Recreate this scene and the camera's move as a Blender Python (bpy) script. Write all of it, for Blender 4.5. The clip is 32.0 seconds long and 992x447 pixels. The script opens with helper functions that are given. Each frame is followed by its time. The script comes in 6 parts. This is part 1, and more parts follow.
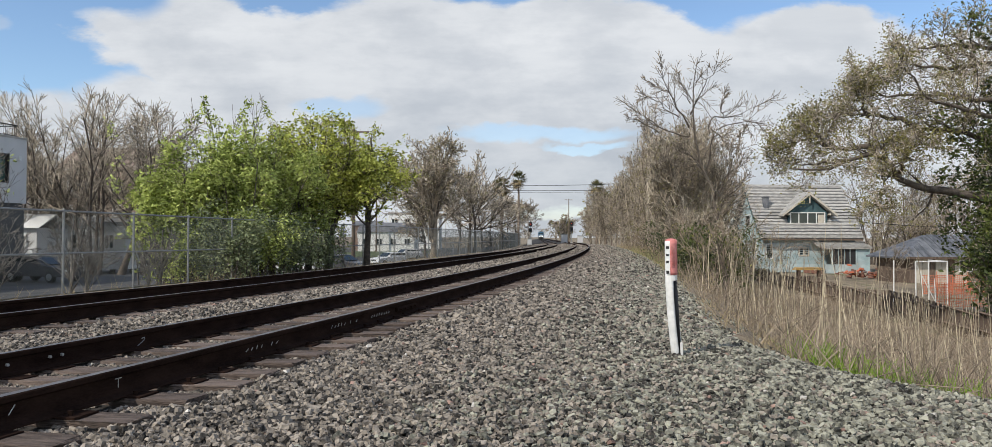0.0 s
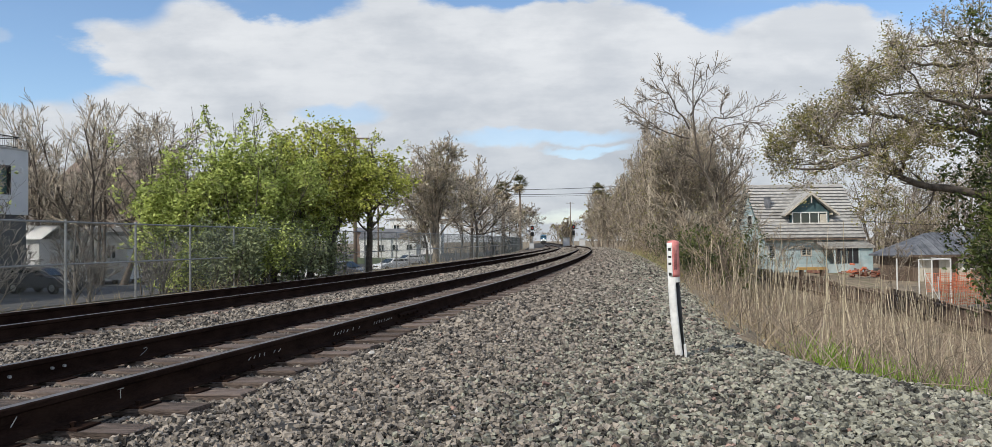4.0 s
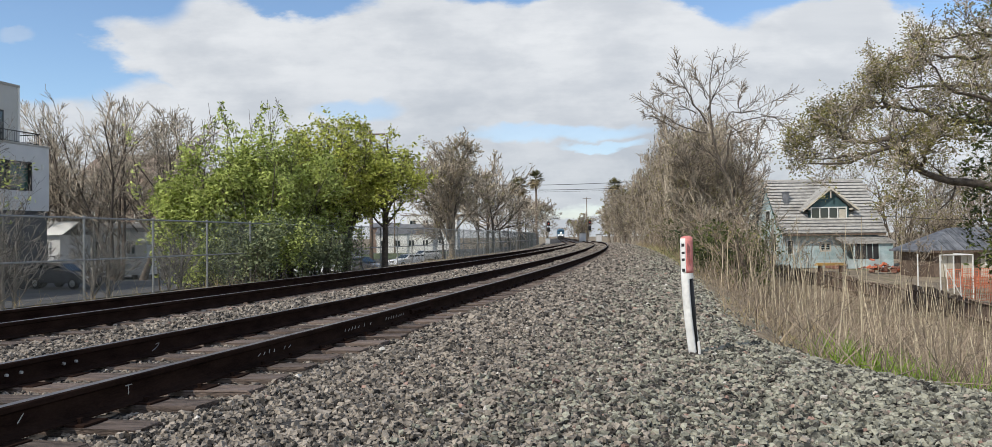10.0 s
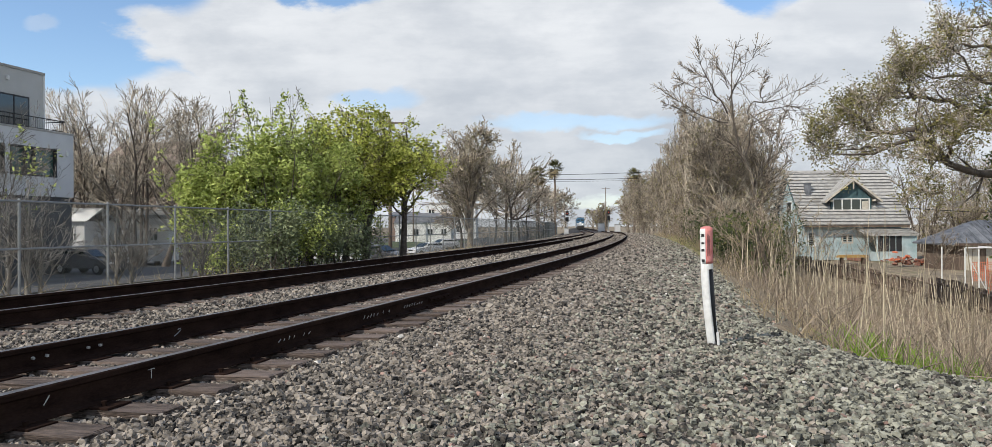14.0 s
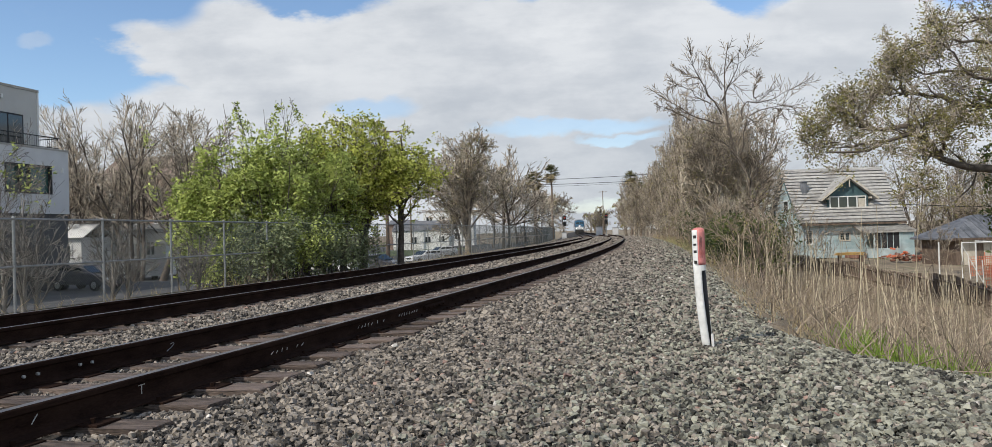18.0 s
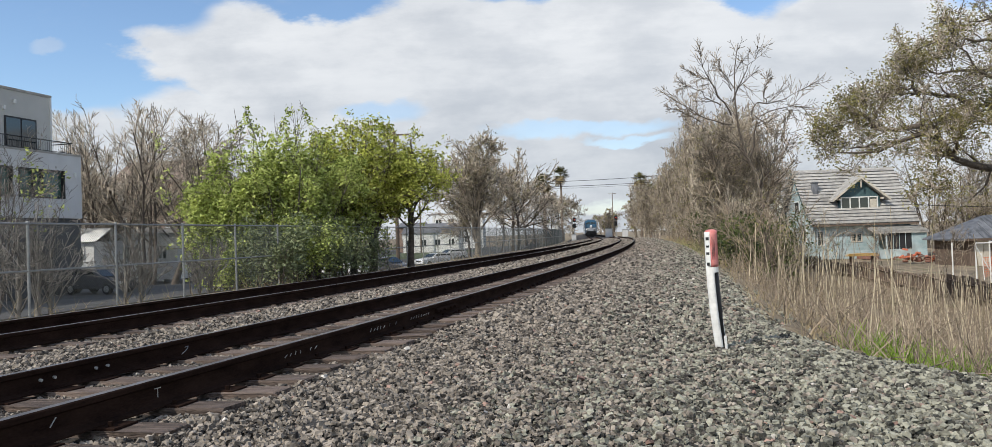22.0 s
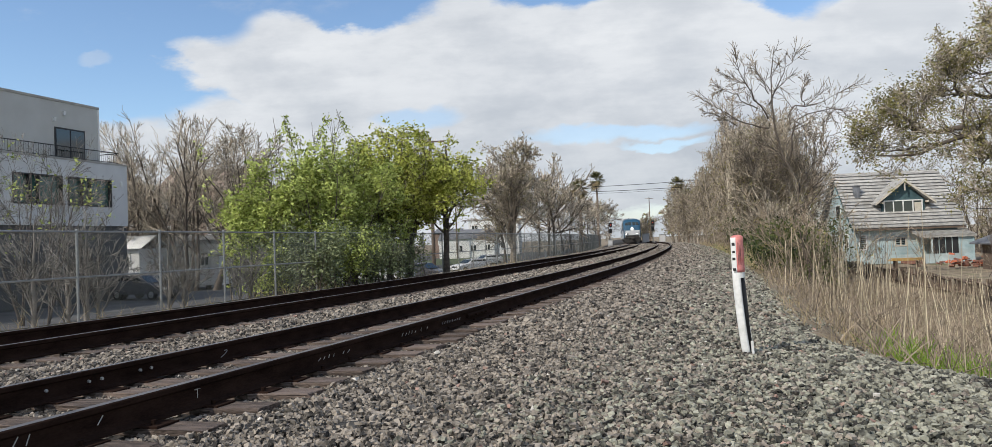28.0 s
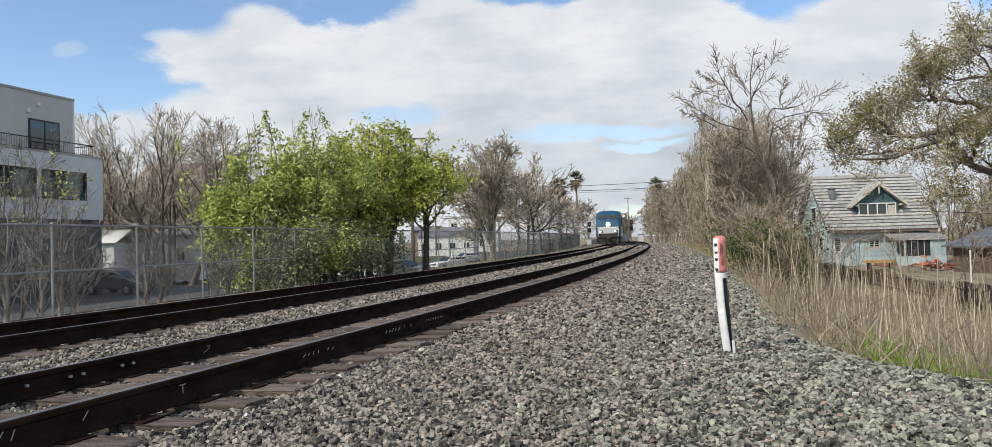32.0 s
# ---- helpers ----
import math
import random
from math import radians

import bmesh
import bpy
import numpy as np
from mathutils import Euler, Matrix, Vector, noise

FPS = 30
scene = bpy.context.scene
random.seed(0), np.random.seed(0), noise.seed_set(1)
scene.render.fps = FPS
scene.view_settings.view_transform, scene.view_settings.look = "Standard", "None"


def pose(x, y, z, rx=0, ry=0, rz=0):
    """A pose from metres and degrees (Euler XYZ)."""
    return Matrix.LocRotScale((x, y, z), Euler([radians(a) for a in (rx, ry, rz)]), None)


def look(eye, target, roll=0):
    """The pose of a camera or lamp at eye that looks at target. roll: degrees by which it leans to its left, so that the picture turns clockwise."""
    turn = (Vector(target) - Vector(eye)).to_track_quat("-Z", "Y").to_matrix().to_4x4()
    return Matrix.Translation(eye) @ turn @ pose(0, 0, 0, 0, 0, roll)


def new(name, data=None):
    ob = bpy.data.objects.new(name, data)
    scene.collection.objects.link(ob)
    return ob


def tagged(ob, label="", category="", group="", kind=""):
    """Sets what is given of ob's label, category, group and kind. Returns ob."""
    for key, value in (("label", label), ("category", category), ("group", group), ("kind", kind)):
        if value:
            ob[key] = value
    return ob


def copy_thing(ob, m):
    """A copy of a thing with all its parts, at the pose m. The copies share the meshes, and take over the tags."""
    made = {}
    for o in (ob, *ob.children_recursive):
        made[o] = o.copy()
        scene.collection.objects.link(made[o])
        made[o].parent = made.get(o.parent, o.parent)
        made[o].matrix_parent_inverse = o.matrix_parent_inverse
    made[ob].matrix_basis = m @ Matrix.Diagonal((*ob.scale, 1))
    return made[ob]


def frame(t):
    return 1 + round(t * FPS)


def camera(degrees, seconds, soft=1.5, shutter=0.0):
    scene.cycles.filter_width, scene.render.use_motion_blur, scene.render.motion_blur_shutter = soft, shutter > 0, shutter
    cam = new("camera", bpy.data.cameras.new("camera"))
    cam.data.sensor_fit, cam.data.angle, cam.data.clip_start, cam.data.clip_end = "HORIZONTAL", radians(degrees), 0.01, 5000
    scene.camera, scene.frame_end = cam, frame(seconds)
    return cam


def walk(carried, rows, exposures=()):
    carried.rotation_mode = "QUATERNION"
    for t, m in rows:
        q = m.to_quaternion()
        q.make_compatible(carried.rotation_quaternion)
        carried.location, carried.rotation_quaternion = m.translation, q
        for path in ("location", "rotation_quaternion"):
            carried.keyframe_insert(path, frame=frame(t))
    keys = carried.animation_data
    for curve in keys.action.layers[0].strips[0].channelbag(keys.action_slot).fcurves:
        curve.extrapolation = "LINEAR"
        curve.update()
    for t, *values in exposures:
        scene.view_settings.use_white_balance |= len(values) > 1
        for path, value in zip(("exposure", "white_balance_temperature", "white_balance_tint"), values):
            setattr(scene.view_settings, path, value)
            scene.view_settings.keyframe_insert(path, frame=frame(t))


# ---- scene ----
cam = camera(66.93, 32.0, soft=0.6)


def aim(x, y, z, yaw, pitch, roll):
    """A camera pose: yaw to the left, pitch up, roll as look() takes it."""
    return pose(x, y, z, 90 + pitch, 0, yaw) @ pose(0, 0, 0, 0, 0, roll)


# seconds, x, y, z, yaw, pitch, roll
PATH = [
    (0, -0.000, -0.000, 1.120, 0.001, 0.995, 0.187),
    (0.5, -0.004, 0.003, 1.114, -0.227, 0.699, 0.056),
    (1, -0.003, 0.004, 1.118, -0.170, 1.005, 0.188),
    (1.5, -0.006, -0.002, 1.120, 0.106, 1.347, 0.262),
    (2, -0.005, -0.004, 1.116, 0.281, 1.314, -0.052),
    (2.5, -0.004, 0.006, 1.115, 0.324, 1.116, -0.281),
    (3, -0.003, 0.008, 1.114, 0.381, 1.257, -0.589),
    (3.5, -0.001, 0.013, 1.118, 0.180, 1.333, -0.631),
    (5.5, 0.054, 0.016, 1.121, 0.177, 1.337, -0.788),
    (6, 0.080, 0.012, 1.123, 1.063, 1.366, -0.813),
    (6.5, 0.119, 0.025, 1.121, 1.511, 1.403, -1.198),
    (7, 0.153, 0.039, 1.122, 2.293, 1.664, -1.329),
    (7.5, 0.176, 0.039, 1.122, 2.544, 1.774, -1.586),
    (8, 0.186, 0.034, 1.118, 2.974, 1.707, -1.577),
    (8.5, 0.168, 0.033, 1.119, 3.262, 1.857, -1.719),
    (9, 0.129, 0.042, 1.124, 2.843, 1.655, -1.455),
    (9.5, 0.091, 0.056, 1.123, 2.402, 1.270, -1.022),
    (10, 0.059, 0.081, 1.121, 1.388, 1.006, -0.712),
    (10.5, 0.066, 0.083, 1.120, 1.272, 0.972, -0.620),
    (11, 0.098, 0.102, 1.119, 0.496, 0.526, -0.973),
    (11.5, 0.120, 0.091, 1.118, 0.914, 0.576, -0.419),
    (12, 0.108, 0.108, 1.108, 0.849, -0.231, -0.732),
    (12.5, 0.103, 0.107, 1.114, 1.912, -0.040, -1.168),
    (13, 0.090, 0.094, 1.118, 2.135, 0.125, -0.268),
    (13.5, 0.053, 0.084, 1.115, 2.704, 0.029, -0.236),
    (14, 0.056, 0.083, 1.117, 2.803, 0.202, -0.295),
    (14.5, 0.076, 0.078, 1.118, 3.145, 0.684, -0.431),
    (16.5, 0.119, 0.086, 1.122, 3.007, 1.807, -1.949),
    (17, 0.124, 0.095, 1.121, 2.827, 1.956, -1.699),
    (17.5, 0.117, 0.093, 1.121, 2.615, 2.036, -1.807),
    (18, 0.121, 0.099, 1.118, 2.648, 0.668, -1.688),
    (18.5, 0.112, 0.104, 1.117, 2.509, 0.476, -1.780),
    (19, 0.115, 0.100, 1.117, 3.080, 0.480, -1.854),
    (19.5, 0.114, 0.107, 1.118, 2.847, 0.589, -1.704),
    (20, 0.115, 0.099, 1.120, 2.926, 0.636, -1.755),
    (20.5, 0.115, 0.103, 1.118, 2.937, 0.629, -1.851),
    (21, 0.110, 0.101, 1.117, 3.233, 0.558, -1.847),
    (21.5, 0.108, 0.101, 1.119, 3.170, 0.520, -1.765),
    (22, 0.096, 0.091, 1.122, 3.356, 0.870, -1.933),
    (22.5, 0.077, 0.085, 1.120, 2.796, 0.756, -1.365),
    (23, 0.060, 0.066, 1.120, 2.838, 0.624, -0.987),
    (23.5, 0.101, 0.049, 1.118, 2.965, 0.849, -1.686),
    (24, 0.157, 0.022, 1.121, 3.892, 0.812, -1.832),
    (24.5, 0.176, 0.004, 1.112, 5.915, 0.910, -1.964),
    (25, 0.189, 0.001, 1.120, 5.890, 1.233, -1.702),
    (25.5, 0.198, 0.014, 1.118, 5.293, 2.099, -2.294),
    (27.5, 0.197, -0.044, 1.124, 5.962, 1.710, -2.598),
    (28, 0.195, -0.053, 1.127, 6.105, 1.397, -2.156),
    (28.5, 0.158, -0.065, 1.129, 5.719, 1.546, -2.196),
    (29, 0.115, -0.080, 1.136, 5.153, 0.874, -2.385),
    (29.5, 0.086, -0.091, 1.137, 3.672, 1.024, -2.056),
    (30, 0.076, -0.090, 1.135, 4.335, 1.141, -2.196),
    (30.5, 0.100, -0.085, 1.133, 3.869, 1.033, -1.758),
    (31, 0.120, -0.086, 1.129, 4.126, 0.875, -1.932),
    (31.5, 0.125, -0.086, 1.131, 4.289, 1.035, -1.303),
    (32, 0.132, -0.094, 1.131, 4.514, 1.199, -1.539),
]

walk(cam, [(row[0], aim(*row[1:])) for row in PATH],
     exposures=((0, 0.05), (6, 0.08), (9, 0.05), (11, 0.13), (14, 0.15), (17, 0.06), (18, 0.04), (19, 0.14), (25, 0.14), (28, 0.1), (30, 0.14), (32, 0.17)))

# ---- light ----
SUN_TO = Vector((-0.56, -0.50, 0.66)).normalized()
world = bpy.data.worlds.new("world")
scene.world = world
world.use_nodes = True


def sky():
    nt = world.node_tree
    nt.nodes.clear()
    N, L = nt.nodes.new, nt.links.new

    def op(kind, a, b=0.0, c=0.0, clamp=False):
        n = N("ShaderNodeMath")
        n.operation, n.use_clamp = kind, clamp
        for i, v in enumerate((a, b, c)):
            if isinstance(v, (int, float)):
                n.inputs[i].default_value = v
            else:
                L(v, n.inputs[i])
        return n.outputs[0]

    def noise_at(vec, scale, detail, rough=0.55):
        n = N("ShaderNodeTexNoise")
        n.inputs["Scale"].default_value, n.inputs["Detail"].default_value = scale, detail
        n.inputs["Roughness"].default_value = rough
        L(vec, n.inputs["Vector"])
        return n.outputs[0]

    def band(v, lo, hi):
        n = N("ShaderNodeMapRange")
        n.interpolation_type = "SMOOTHSTEP"
        n.inputs[1].default_value, n.inputs[2].default_value = lo, hi
        L(v, n.inputs[0])
        return n.outputs[0]

    tc = N("ShaderNodeTexCoord")
    sep = N("ShaderNodeSeparateXYZ")
    L(tc.outputs["Generated"], sep.inputs[0])
    x, y, z = sep.outputs
    flat = op("MAXIMUM", op("ABSOLUTE", y), 0.25)
    u, v = op("DIVIDE", x, flat), op("DIVIDE", z, flat)
    com = N("ShaderNodeCombineXYZ")
    L(u, com.inputs[0])
    L(op("MULTIPLY", v, 2.2), com.inputs[1])
    warp1 = noise_at(com.outputs[0], 3.2, 7.0, 0.6)
    warp2 = noise_at(com.outputs[0], 13.0, 7.0, 0.62)
    wig = op("ADD", op("MULTIPLY", op("SUBTRACT", warp1, 0.5), 0.22), op("MULTIPLY", op("SUBTRACT", warp2, 0.5), 0.11))
    billow = N("ShaderNodeTexVoronoi")
    billow.feature = "SMOOTH_F1"
    billow.inputs["Scale"].default_value, billow.inputs["Smoothness"].default_value = 5.5, 0.35
    puffs = N("ShaderNodeCombineXYZ")
    L(op("ADD", u, op("MULTIPLY", wig, 0.3)), puffs.inputs[0])
    L(op("ADD", op("MULTIPLY", v, 1.5), op("MULTIPLY", wig, 0.3)), puffs.inputs[1])
    L(puffs.outputs[0], billow.inputs["Vector"])
    lump = op("SUBTRACT", 0.42, billow.outputs["Distance"])
    vw = op("SUBTRACT", op("ADD", v, op("MULTIPLY", wig, 0.35)), op("MULTIPLY", lump, 0.085))
    uw = op("ADD", op("ADD", u, op("MULTIPLY", wig, 0.7)), op("MULTIPLY", lump, 0.12))
    # the large bank: an upper rim, and a lobe that ends it on the left
    swell = op("MULTIPLY", op("COSINE", op("MULTIPLY", op("ADD", u, 0.42), 21.7)), 0.015)
    rim = op("SUBTRACT", op("ADD", 0.338, swell), op("MULTIPLY", op("ABSOLUTE", op("ADD", uw, 0.35)), 0.045))
    edge = op("ADD", op("MULTIPLY", op("MAXIMUM", op("SUBTRACT", 0.27, vw), 0.0), 1.3),
              op("MULTIPLY", op("MAXIMUM", op("SUBTRACT", vw, 0.285), 0.0), 2.0))
    bank = op("MULTIPLY", band(op("SUBTRACT", rim, vw), -0.008, 0.012),
              band(op("SUBTRACT", op("ADD", uw, 0.56), edge), -0.02, 0.03))
    low = band(op("SUBTRACT", 0.208, vw), -0.012, 0.02)
    cover = op("MAXIMUM", bank, low)

    def gap(cu, cv, ru, rv, amount):
        d = op("ADD", op("POWER", op("DIVIDE", op("SUBTRACT", u, cu), ru), 2.0),
               op("POWER", op("DIVIDE", op("SUBTRACT", op("ADD", v, op("MULTIPLY", wig, 0.25)), cv), rv), 2.0))
        return op("MULTIPLY", band(op("SUBTRACT", 1.0, d), 0.0, 0.8), amount)

    for args in ((-0.21, 0.172, 0.075, 0.018, 0.6), (0.06, 0.138, 0.15, 0.014, 0.62),
                 (0.12, 0.119, 0.07, 0.008, 0.6), (0.19, 0.026, 0.22, 0.012, 0.35)):
        cover = op("MULTIPLY", cover, op("SUBTRACT", 1.0, gap(*args)))
    cover = op("MAXIMUM", cover, gap(-0.674, 0.286, 0.03, 0.011, 0.3))
    # wisps over the blue, and broken cloud in the rest of the sky
    wisps = op("MULTIPLY", band(noise_at(com.outputs[0], 4.3, 8.0, 0.62), 0.52, 0.75), band(v, 0.30, 0.36))
    rest = band(noise_at(tc.outputs["Generated"], 2.2, 8.0, 0.6), 0.40, 0.58)
    front = band(y, 0.15, 0.4)
    cover = op("MAXIMUM", cover, op("MULTIPLY", wisps, 0.5))
    cover = op("ADD", op("MULTIPLY", cover, front), op("MULTIPLY", rest, op("SUBTRACT", 1.0, front)))
    # the cloud's own shading: grey bellies and streaks, white rims
    long = N("ShaderNodeCombineXYZ")
    L(op("MULTIPLY", u, 0.8), long.inputs[0])
    L(op("MULTIPLY", v, 6.0), long.inputs[1])
    streak = noise_at(long.outputs[0], 3.0, 7.0, 0.6)
    belly = noise_at(com.outputs[0], 5.5, 8.0, 0.6)
    shade = op("ADD", op("ADD", op("MULTIPLY", band(belly, 0.36, 0.62), 0.46), op("MULTIPLY", lump, 0.45)),
               op("ADD", op("MULTIPLY", band(streak, 0.3, 0.7), 0.25), op("MULTIPLY", band(v, 0.05, 0.27), 0.35)))
    ramp = N("ShaderNodeMix")
    ramp.data_type = "RGBA"
    L(shade, ramp.inputs[0])
    ramp.inputs[6].default_value, ramp.inputs[7].default_value = (0.575, 0.62, 0.685, 1), (0.92, 0.945, 0.975, 1)
    nish = N("ShaderNodeTexSky")
    nish.sky_type, nish.sun_disc = "NISHITA", False
    nish.sun_elevation = math.asin(SUN_TO.z)
    nish.sun_rotation = math.atan2(SUN_TO.x, SUN_TO.y)
    nish.air_density, nish.dust_density, nish.ozone_density = 1.0, 0.1, 3.2
    blue = N("ShaderNodeBackground")
    blue.inputs[1].default_value = 0.15
    L(nish.outputs[0], blue.inputs[0])
    cloud = N("ShaderNodeBackground")
    cloud.inputs[1].default_value = 0.835
    L(ramp.outputs[2], cloud.inputs[0])
    mix = N("ShaderNodeMixShader")
    L(op("MULTIPLY_ADD", cover, 0.97, 0.0), mix.inputs[0])
    L(blue.outputs[0], mix.inputs[1])
    L(cloud.outputs[0], mix.inputs[2])
    out = N("ShaderNodeOutputWorld")
    L(mix.outputs[0], out.inputs[0])


sky()
sun = new("sun", bpy.data.lights.new("sun", "SUN"))
sun.data.energy, sun.data.angle, sun.data.color = 3.4, radians(1.0), (1.0, 0.93, 0.82)
sun.matrix_world = look(SUN_TO * 100, (0, 0, 0))


# ---- materials ----
def mat(name, dark, light, scale=8.0, rough=0.8, bump=0.0, metal=0.0, fine=6.0, vary=0.0, stretch=(1, 1, 1), spec=0.5, island=0.0, stain=None, patch=0.35, edge=(0.55, 0.68, 0.7)):
    """Two tones mixed by coarse and fine noise, with relief; vary: by object, island: by loose piece; stain: tone of sparse patches."""
    m = bpy.data.materials.new(name)
    m.use_nodes = True
    nt = m.node_tree
    N, L = nt.nodes.new, nt.links.new
    b = nt.nodes["Principled BSDF"]
    b.inputs["Roughness"].default_value, b.inputs["Metallic"].default_value = rough, metal
    b.inputs["Specular IOR Level"].default_value = spec
    tc, mp = N("ShaderNodeTexCoord"), N("ShaderNodeMapping")
    mp.inputs["Scale"].default_value = stretch
    L(tc.outputs["Object"], mp.inputs[0])
    n1, n2 = N("ShaderNodeTexNoise"), N("ShaderNodeTexNoise")
    for n, s in ((n1, scale), (n2, scale * fine)):
        n.inputs["Scale"].default_value, n.inputs["Detail"].default_value = s, 4.0
        L(mp.outputs[0], n.inputs["Vector"])
    add = N("ShaderNodeMath")
    add.operation = "MULTIPLY_ADD"
    L(n2.outputs[0], add.inputs[0])
    add.inputs[1].default_value = 0.55
    L(n1.outputs[0], add.inputs[2])
    rng = N("ShaderNodeMapRange")
    rng.inputs[1].default_value, rng.inputs[2].default_value = 0.52, 1.03
    L(add.outputs[0], rng.inputs[0])
    fac = rng.outputs[0]
    for amount, src in ((vary, ("ShaderNodeObjectInfo", "Random")), (island, ("ShaderNodeNewGeometry", "Random Per Island"))):
        if amount:
            o, k = N(src[0]), N("ShaderNodeMath")
            k.operation = "MULTIPLY_ADD"
            k.inputs[1].default_value = amount
            L(o.outputs[src[1]], k.inputs[0])
            sub = N("ShaderNodeMath")
            sub.inputs[1].default_value = -amount / 2
            L(fac, sub.inputs[0])
            L(sub.outputs[0], k.inputs[2])
            fac = k.outputs[0]
    mix = N("ShaderNodeMix")
    mix.data_type, mix.clamp_factor = "RGBA", True
    L(fac, mix.inputs[0])
    mix.inputs[6].default_value, mix.inputs[7].default_value = (*dark, 1), (*light, 1)
    colour = mix.outputs[2]
    if stain:
        n3, r3, x3 = N("ShaderNodeTexNoise"), N("ShaderNodeMapRange"), N("ShaderNodeMix")
        n3.inputs["Scale"].default_value, n3.inputs["Detail"].default_value = scale * patch, 6.0
        L(tc.outputs["Object"], n3.inputs["Vector"])
        r3.inputs[1].default_value, r3.inputs[2].default_value, r3.inputs[4].default_value = edge
        L(n3.outputs[0], r3.inputs[0])
        x3.data_type = "RGBA"
        L(r3.outputs[0], x3.inputs[0])
        L(colour, x3.inputs[6])
        x3.inputs[7].default_value = (*stain, 1)
        colour = x3.outputs[2]
    L(colour, b.inputs["Base Color"])
    if bump:
        bp = N("ShaderNodeBump")
        bp.inputs["Strength"].default_value, bp.inputs["Distance"].default_value = min(1.0, bump), 0.02 * max(1.0, bump)
        L(add.outputs[0], bp.inputs["Height"])
        L(bp.outputs[0], b.inputs["Normal"])
    return m


def glow(name, colour, strength):
    m = mat(name, colour, colour)
    b = m.node_tree.nodes["Principled BSDF"]
    b.inputs["Emission Color"].default_value, b.inputs["Emission Strength"].default_value = (*colour, 1), strength
    return m


def glass(name, tint, rough=0.05):
    m = bpy.data.materials.new(name)
    m.use_nodes = True
    b = m.node_tree.nodes["Principled BSDF"]
    b.inputs["Base Color"].default_value = (*tint, 1)
    b.inputs["Roughness"].default_value, b.inputs["Specular IOR Level"].default_value = rough, 0.8
    return m


# near-black bed: the shade in the gaps between stones is put into its colour
M_bedshade = mat("ballast_bed_gap_shade", (0.006, 0.0055, 0.005), (0.06, 0.053, 0.046), 7.0, 0.95, 1.6, fine=3.0)
M_stone = mat("ballast_stone", (0.022, 0.0195, 0.0173), (0.37, 0.322, 0.268), 6.0, 0.9, 0.2, island=0.95, fine=8.0)
# greenish stone of the shoulder, its tone lifted to carry sunlight as well
M_stonepalesun = mat("pale_sunlit_ballast_stone", (0.035, 0.0345, 0.0285), (0.385, 0.378, 0.303), 6.0, 0.9, 0.2, island=0.95, fine=8.0)
M_earth = mat("dry_earth", (0.12, 0.095, 0.065), (0.34, 0.27, 0.185), 1.2, 1.0, 1.0, fine=14.0, stain=(0.10, 0.12, 0.045))
M_asphalt = mat("asphalt", (0.05, 0.05, 0.052), (0.10, 0.098, 0.096), 0.6, 0.9, 0.3, fine=60.0, stain=(0.045, 0.045, 0.045))
M_concrete = mat("concrete", (0.30, 0.29, 0.27), (0.48, 0.46, 0.43), 1.5, 0.9, 0.2, fine=20.0)
# rust taken almost to black: the rails' deep side shade sits in the colour
M_rustshade = mat("rail_rust_and_shade", (0.012, 0.0068, 0.0052), (0.036, 0.021, 0.016), 3.0, 1.0, 0.2, fine=12.0, stretch=(1, 1, 3), spec=0.05)
M_railtop = mat("worn_rail_head", (0.12, 0.105, 0.095), (0.26, 0.24, 0.22), 4.0, 0.5, 0.0, metal=0.5)
M_tie = mat("weathered_tie", (0.05, 0.036, 0.029), (0.235, 0.18, 0.15), 2.0, 0.95, 1.0, fine=8.0, vary=0.6, stretch=(1.2, 14, 14))
M_galv = mat("galvanised_steel", (0.24, 0.25, 0.25), (0.37, 0.38, 0.38), 5.0, 0.55, 0.1, metal=0.6)
M_bark = mat("grey_bark", (0.042, 0.034, 0.028), (0.17, 0.14, 0.115), 5.0, 0.95, 0.8, fine=8.0)
M_twig = mat("brown_twigs", (0.095, 0.078, 0.06), (0.48, 0.405, 0.315), 0.7, 0.95, 0.0, island=1.0)
M_twiggrey = mat("grey_twigs", (0.06, 0.054, 0.048), (0.34, 0.315, 0.285), 0.7, 0.95, 0.0, island=0.9)
M_bush = mat("grey_green_leaves", (0.08, 0.105, 0.05), (0.27, 0.31, 0.15), 0.5, 0.65, 0.0, island=0.9)
M_twigpale = mat("pale_twigs", (0.12, 0.10, 0.077), (0.62, 0.54, 0.43), 0.7, 0.95, 0.0, island=1.0)


def leafy(m, amount=0.35):
    """Lets light through the leaves of a material."""
    nt = m.node_tree
    b = nt.nodes["Principled BSDF"]
    tr, mx = nt.nodes.new("ShaderNodeBsdfTranslucent"), nt.nodes.new("ShaderNodeMixShader")
    nt.links.new(b.inputs["Base Color"].links[0].from_socket, tr.inputs[0])
    mx.inputs[0].default_value = amount
    nt.links.new(b.outputs[0], mx.inputs[1])
    nt.links.new(tr.outputs[0], mx.inputs[2])
    nt.links.new(mx.outputs[0], nt.nodes["Material Output"].inputs[0])
    return m


M_leaf = leafy(mat("spring_leaves", (0.17, 0.215, 0.05), (0.68, 0.75, 0.26), 0.5, 0.75, 0.0, island=1.2, spec=0.12), 0.3)
M_leafdark = leafy(mat("dark_leaves", (0.02, 0.038, 0.009), (0.13, 0.155, 0.035), 0.5, 0.6, 0.0, island=0.8), 0.2)
M_leafolive = leafy(mat("olive_buds", (0.10, 0.095, 0.03), (0.44, 0.40, 0.155), 0.5, 0.75, 0.0, island=0.8))
M_leafyellow = leafy(mat("yellow_green_leaves", (0.18, 0.21, 0.035), (0.72, 0.74, 0.20), 0.5, 0.75, 0.0, island=1.2, spec=0.12), 0.3)
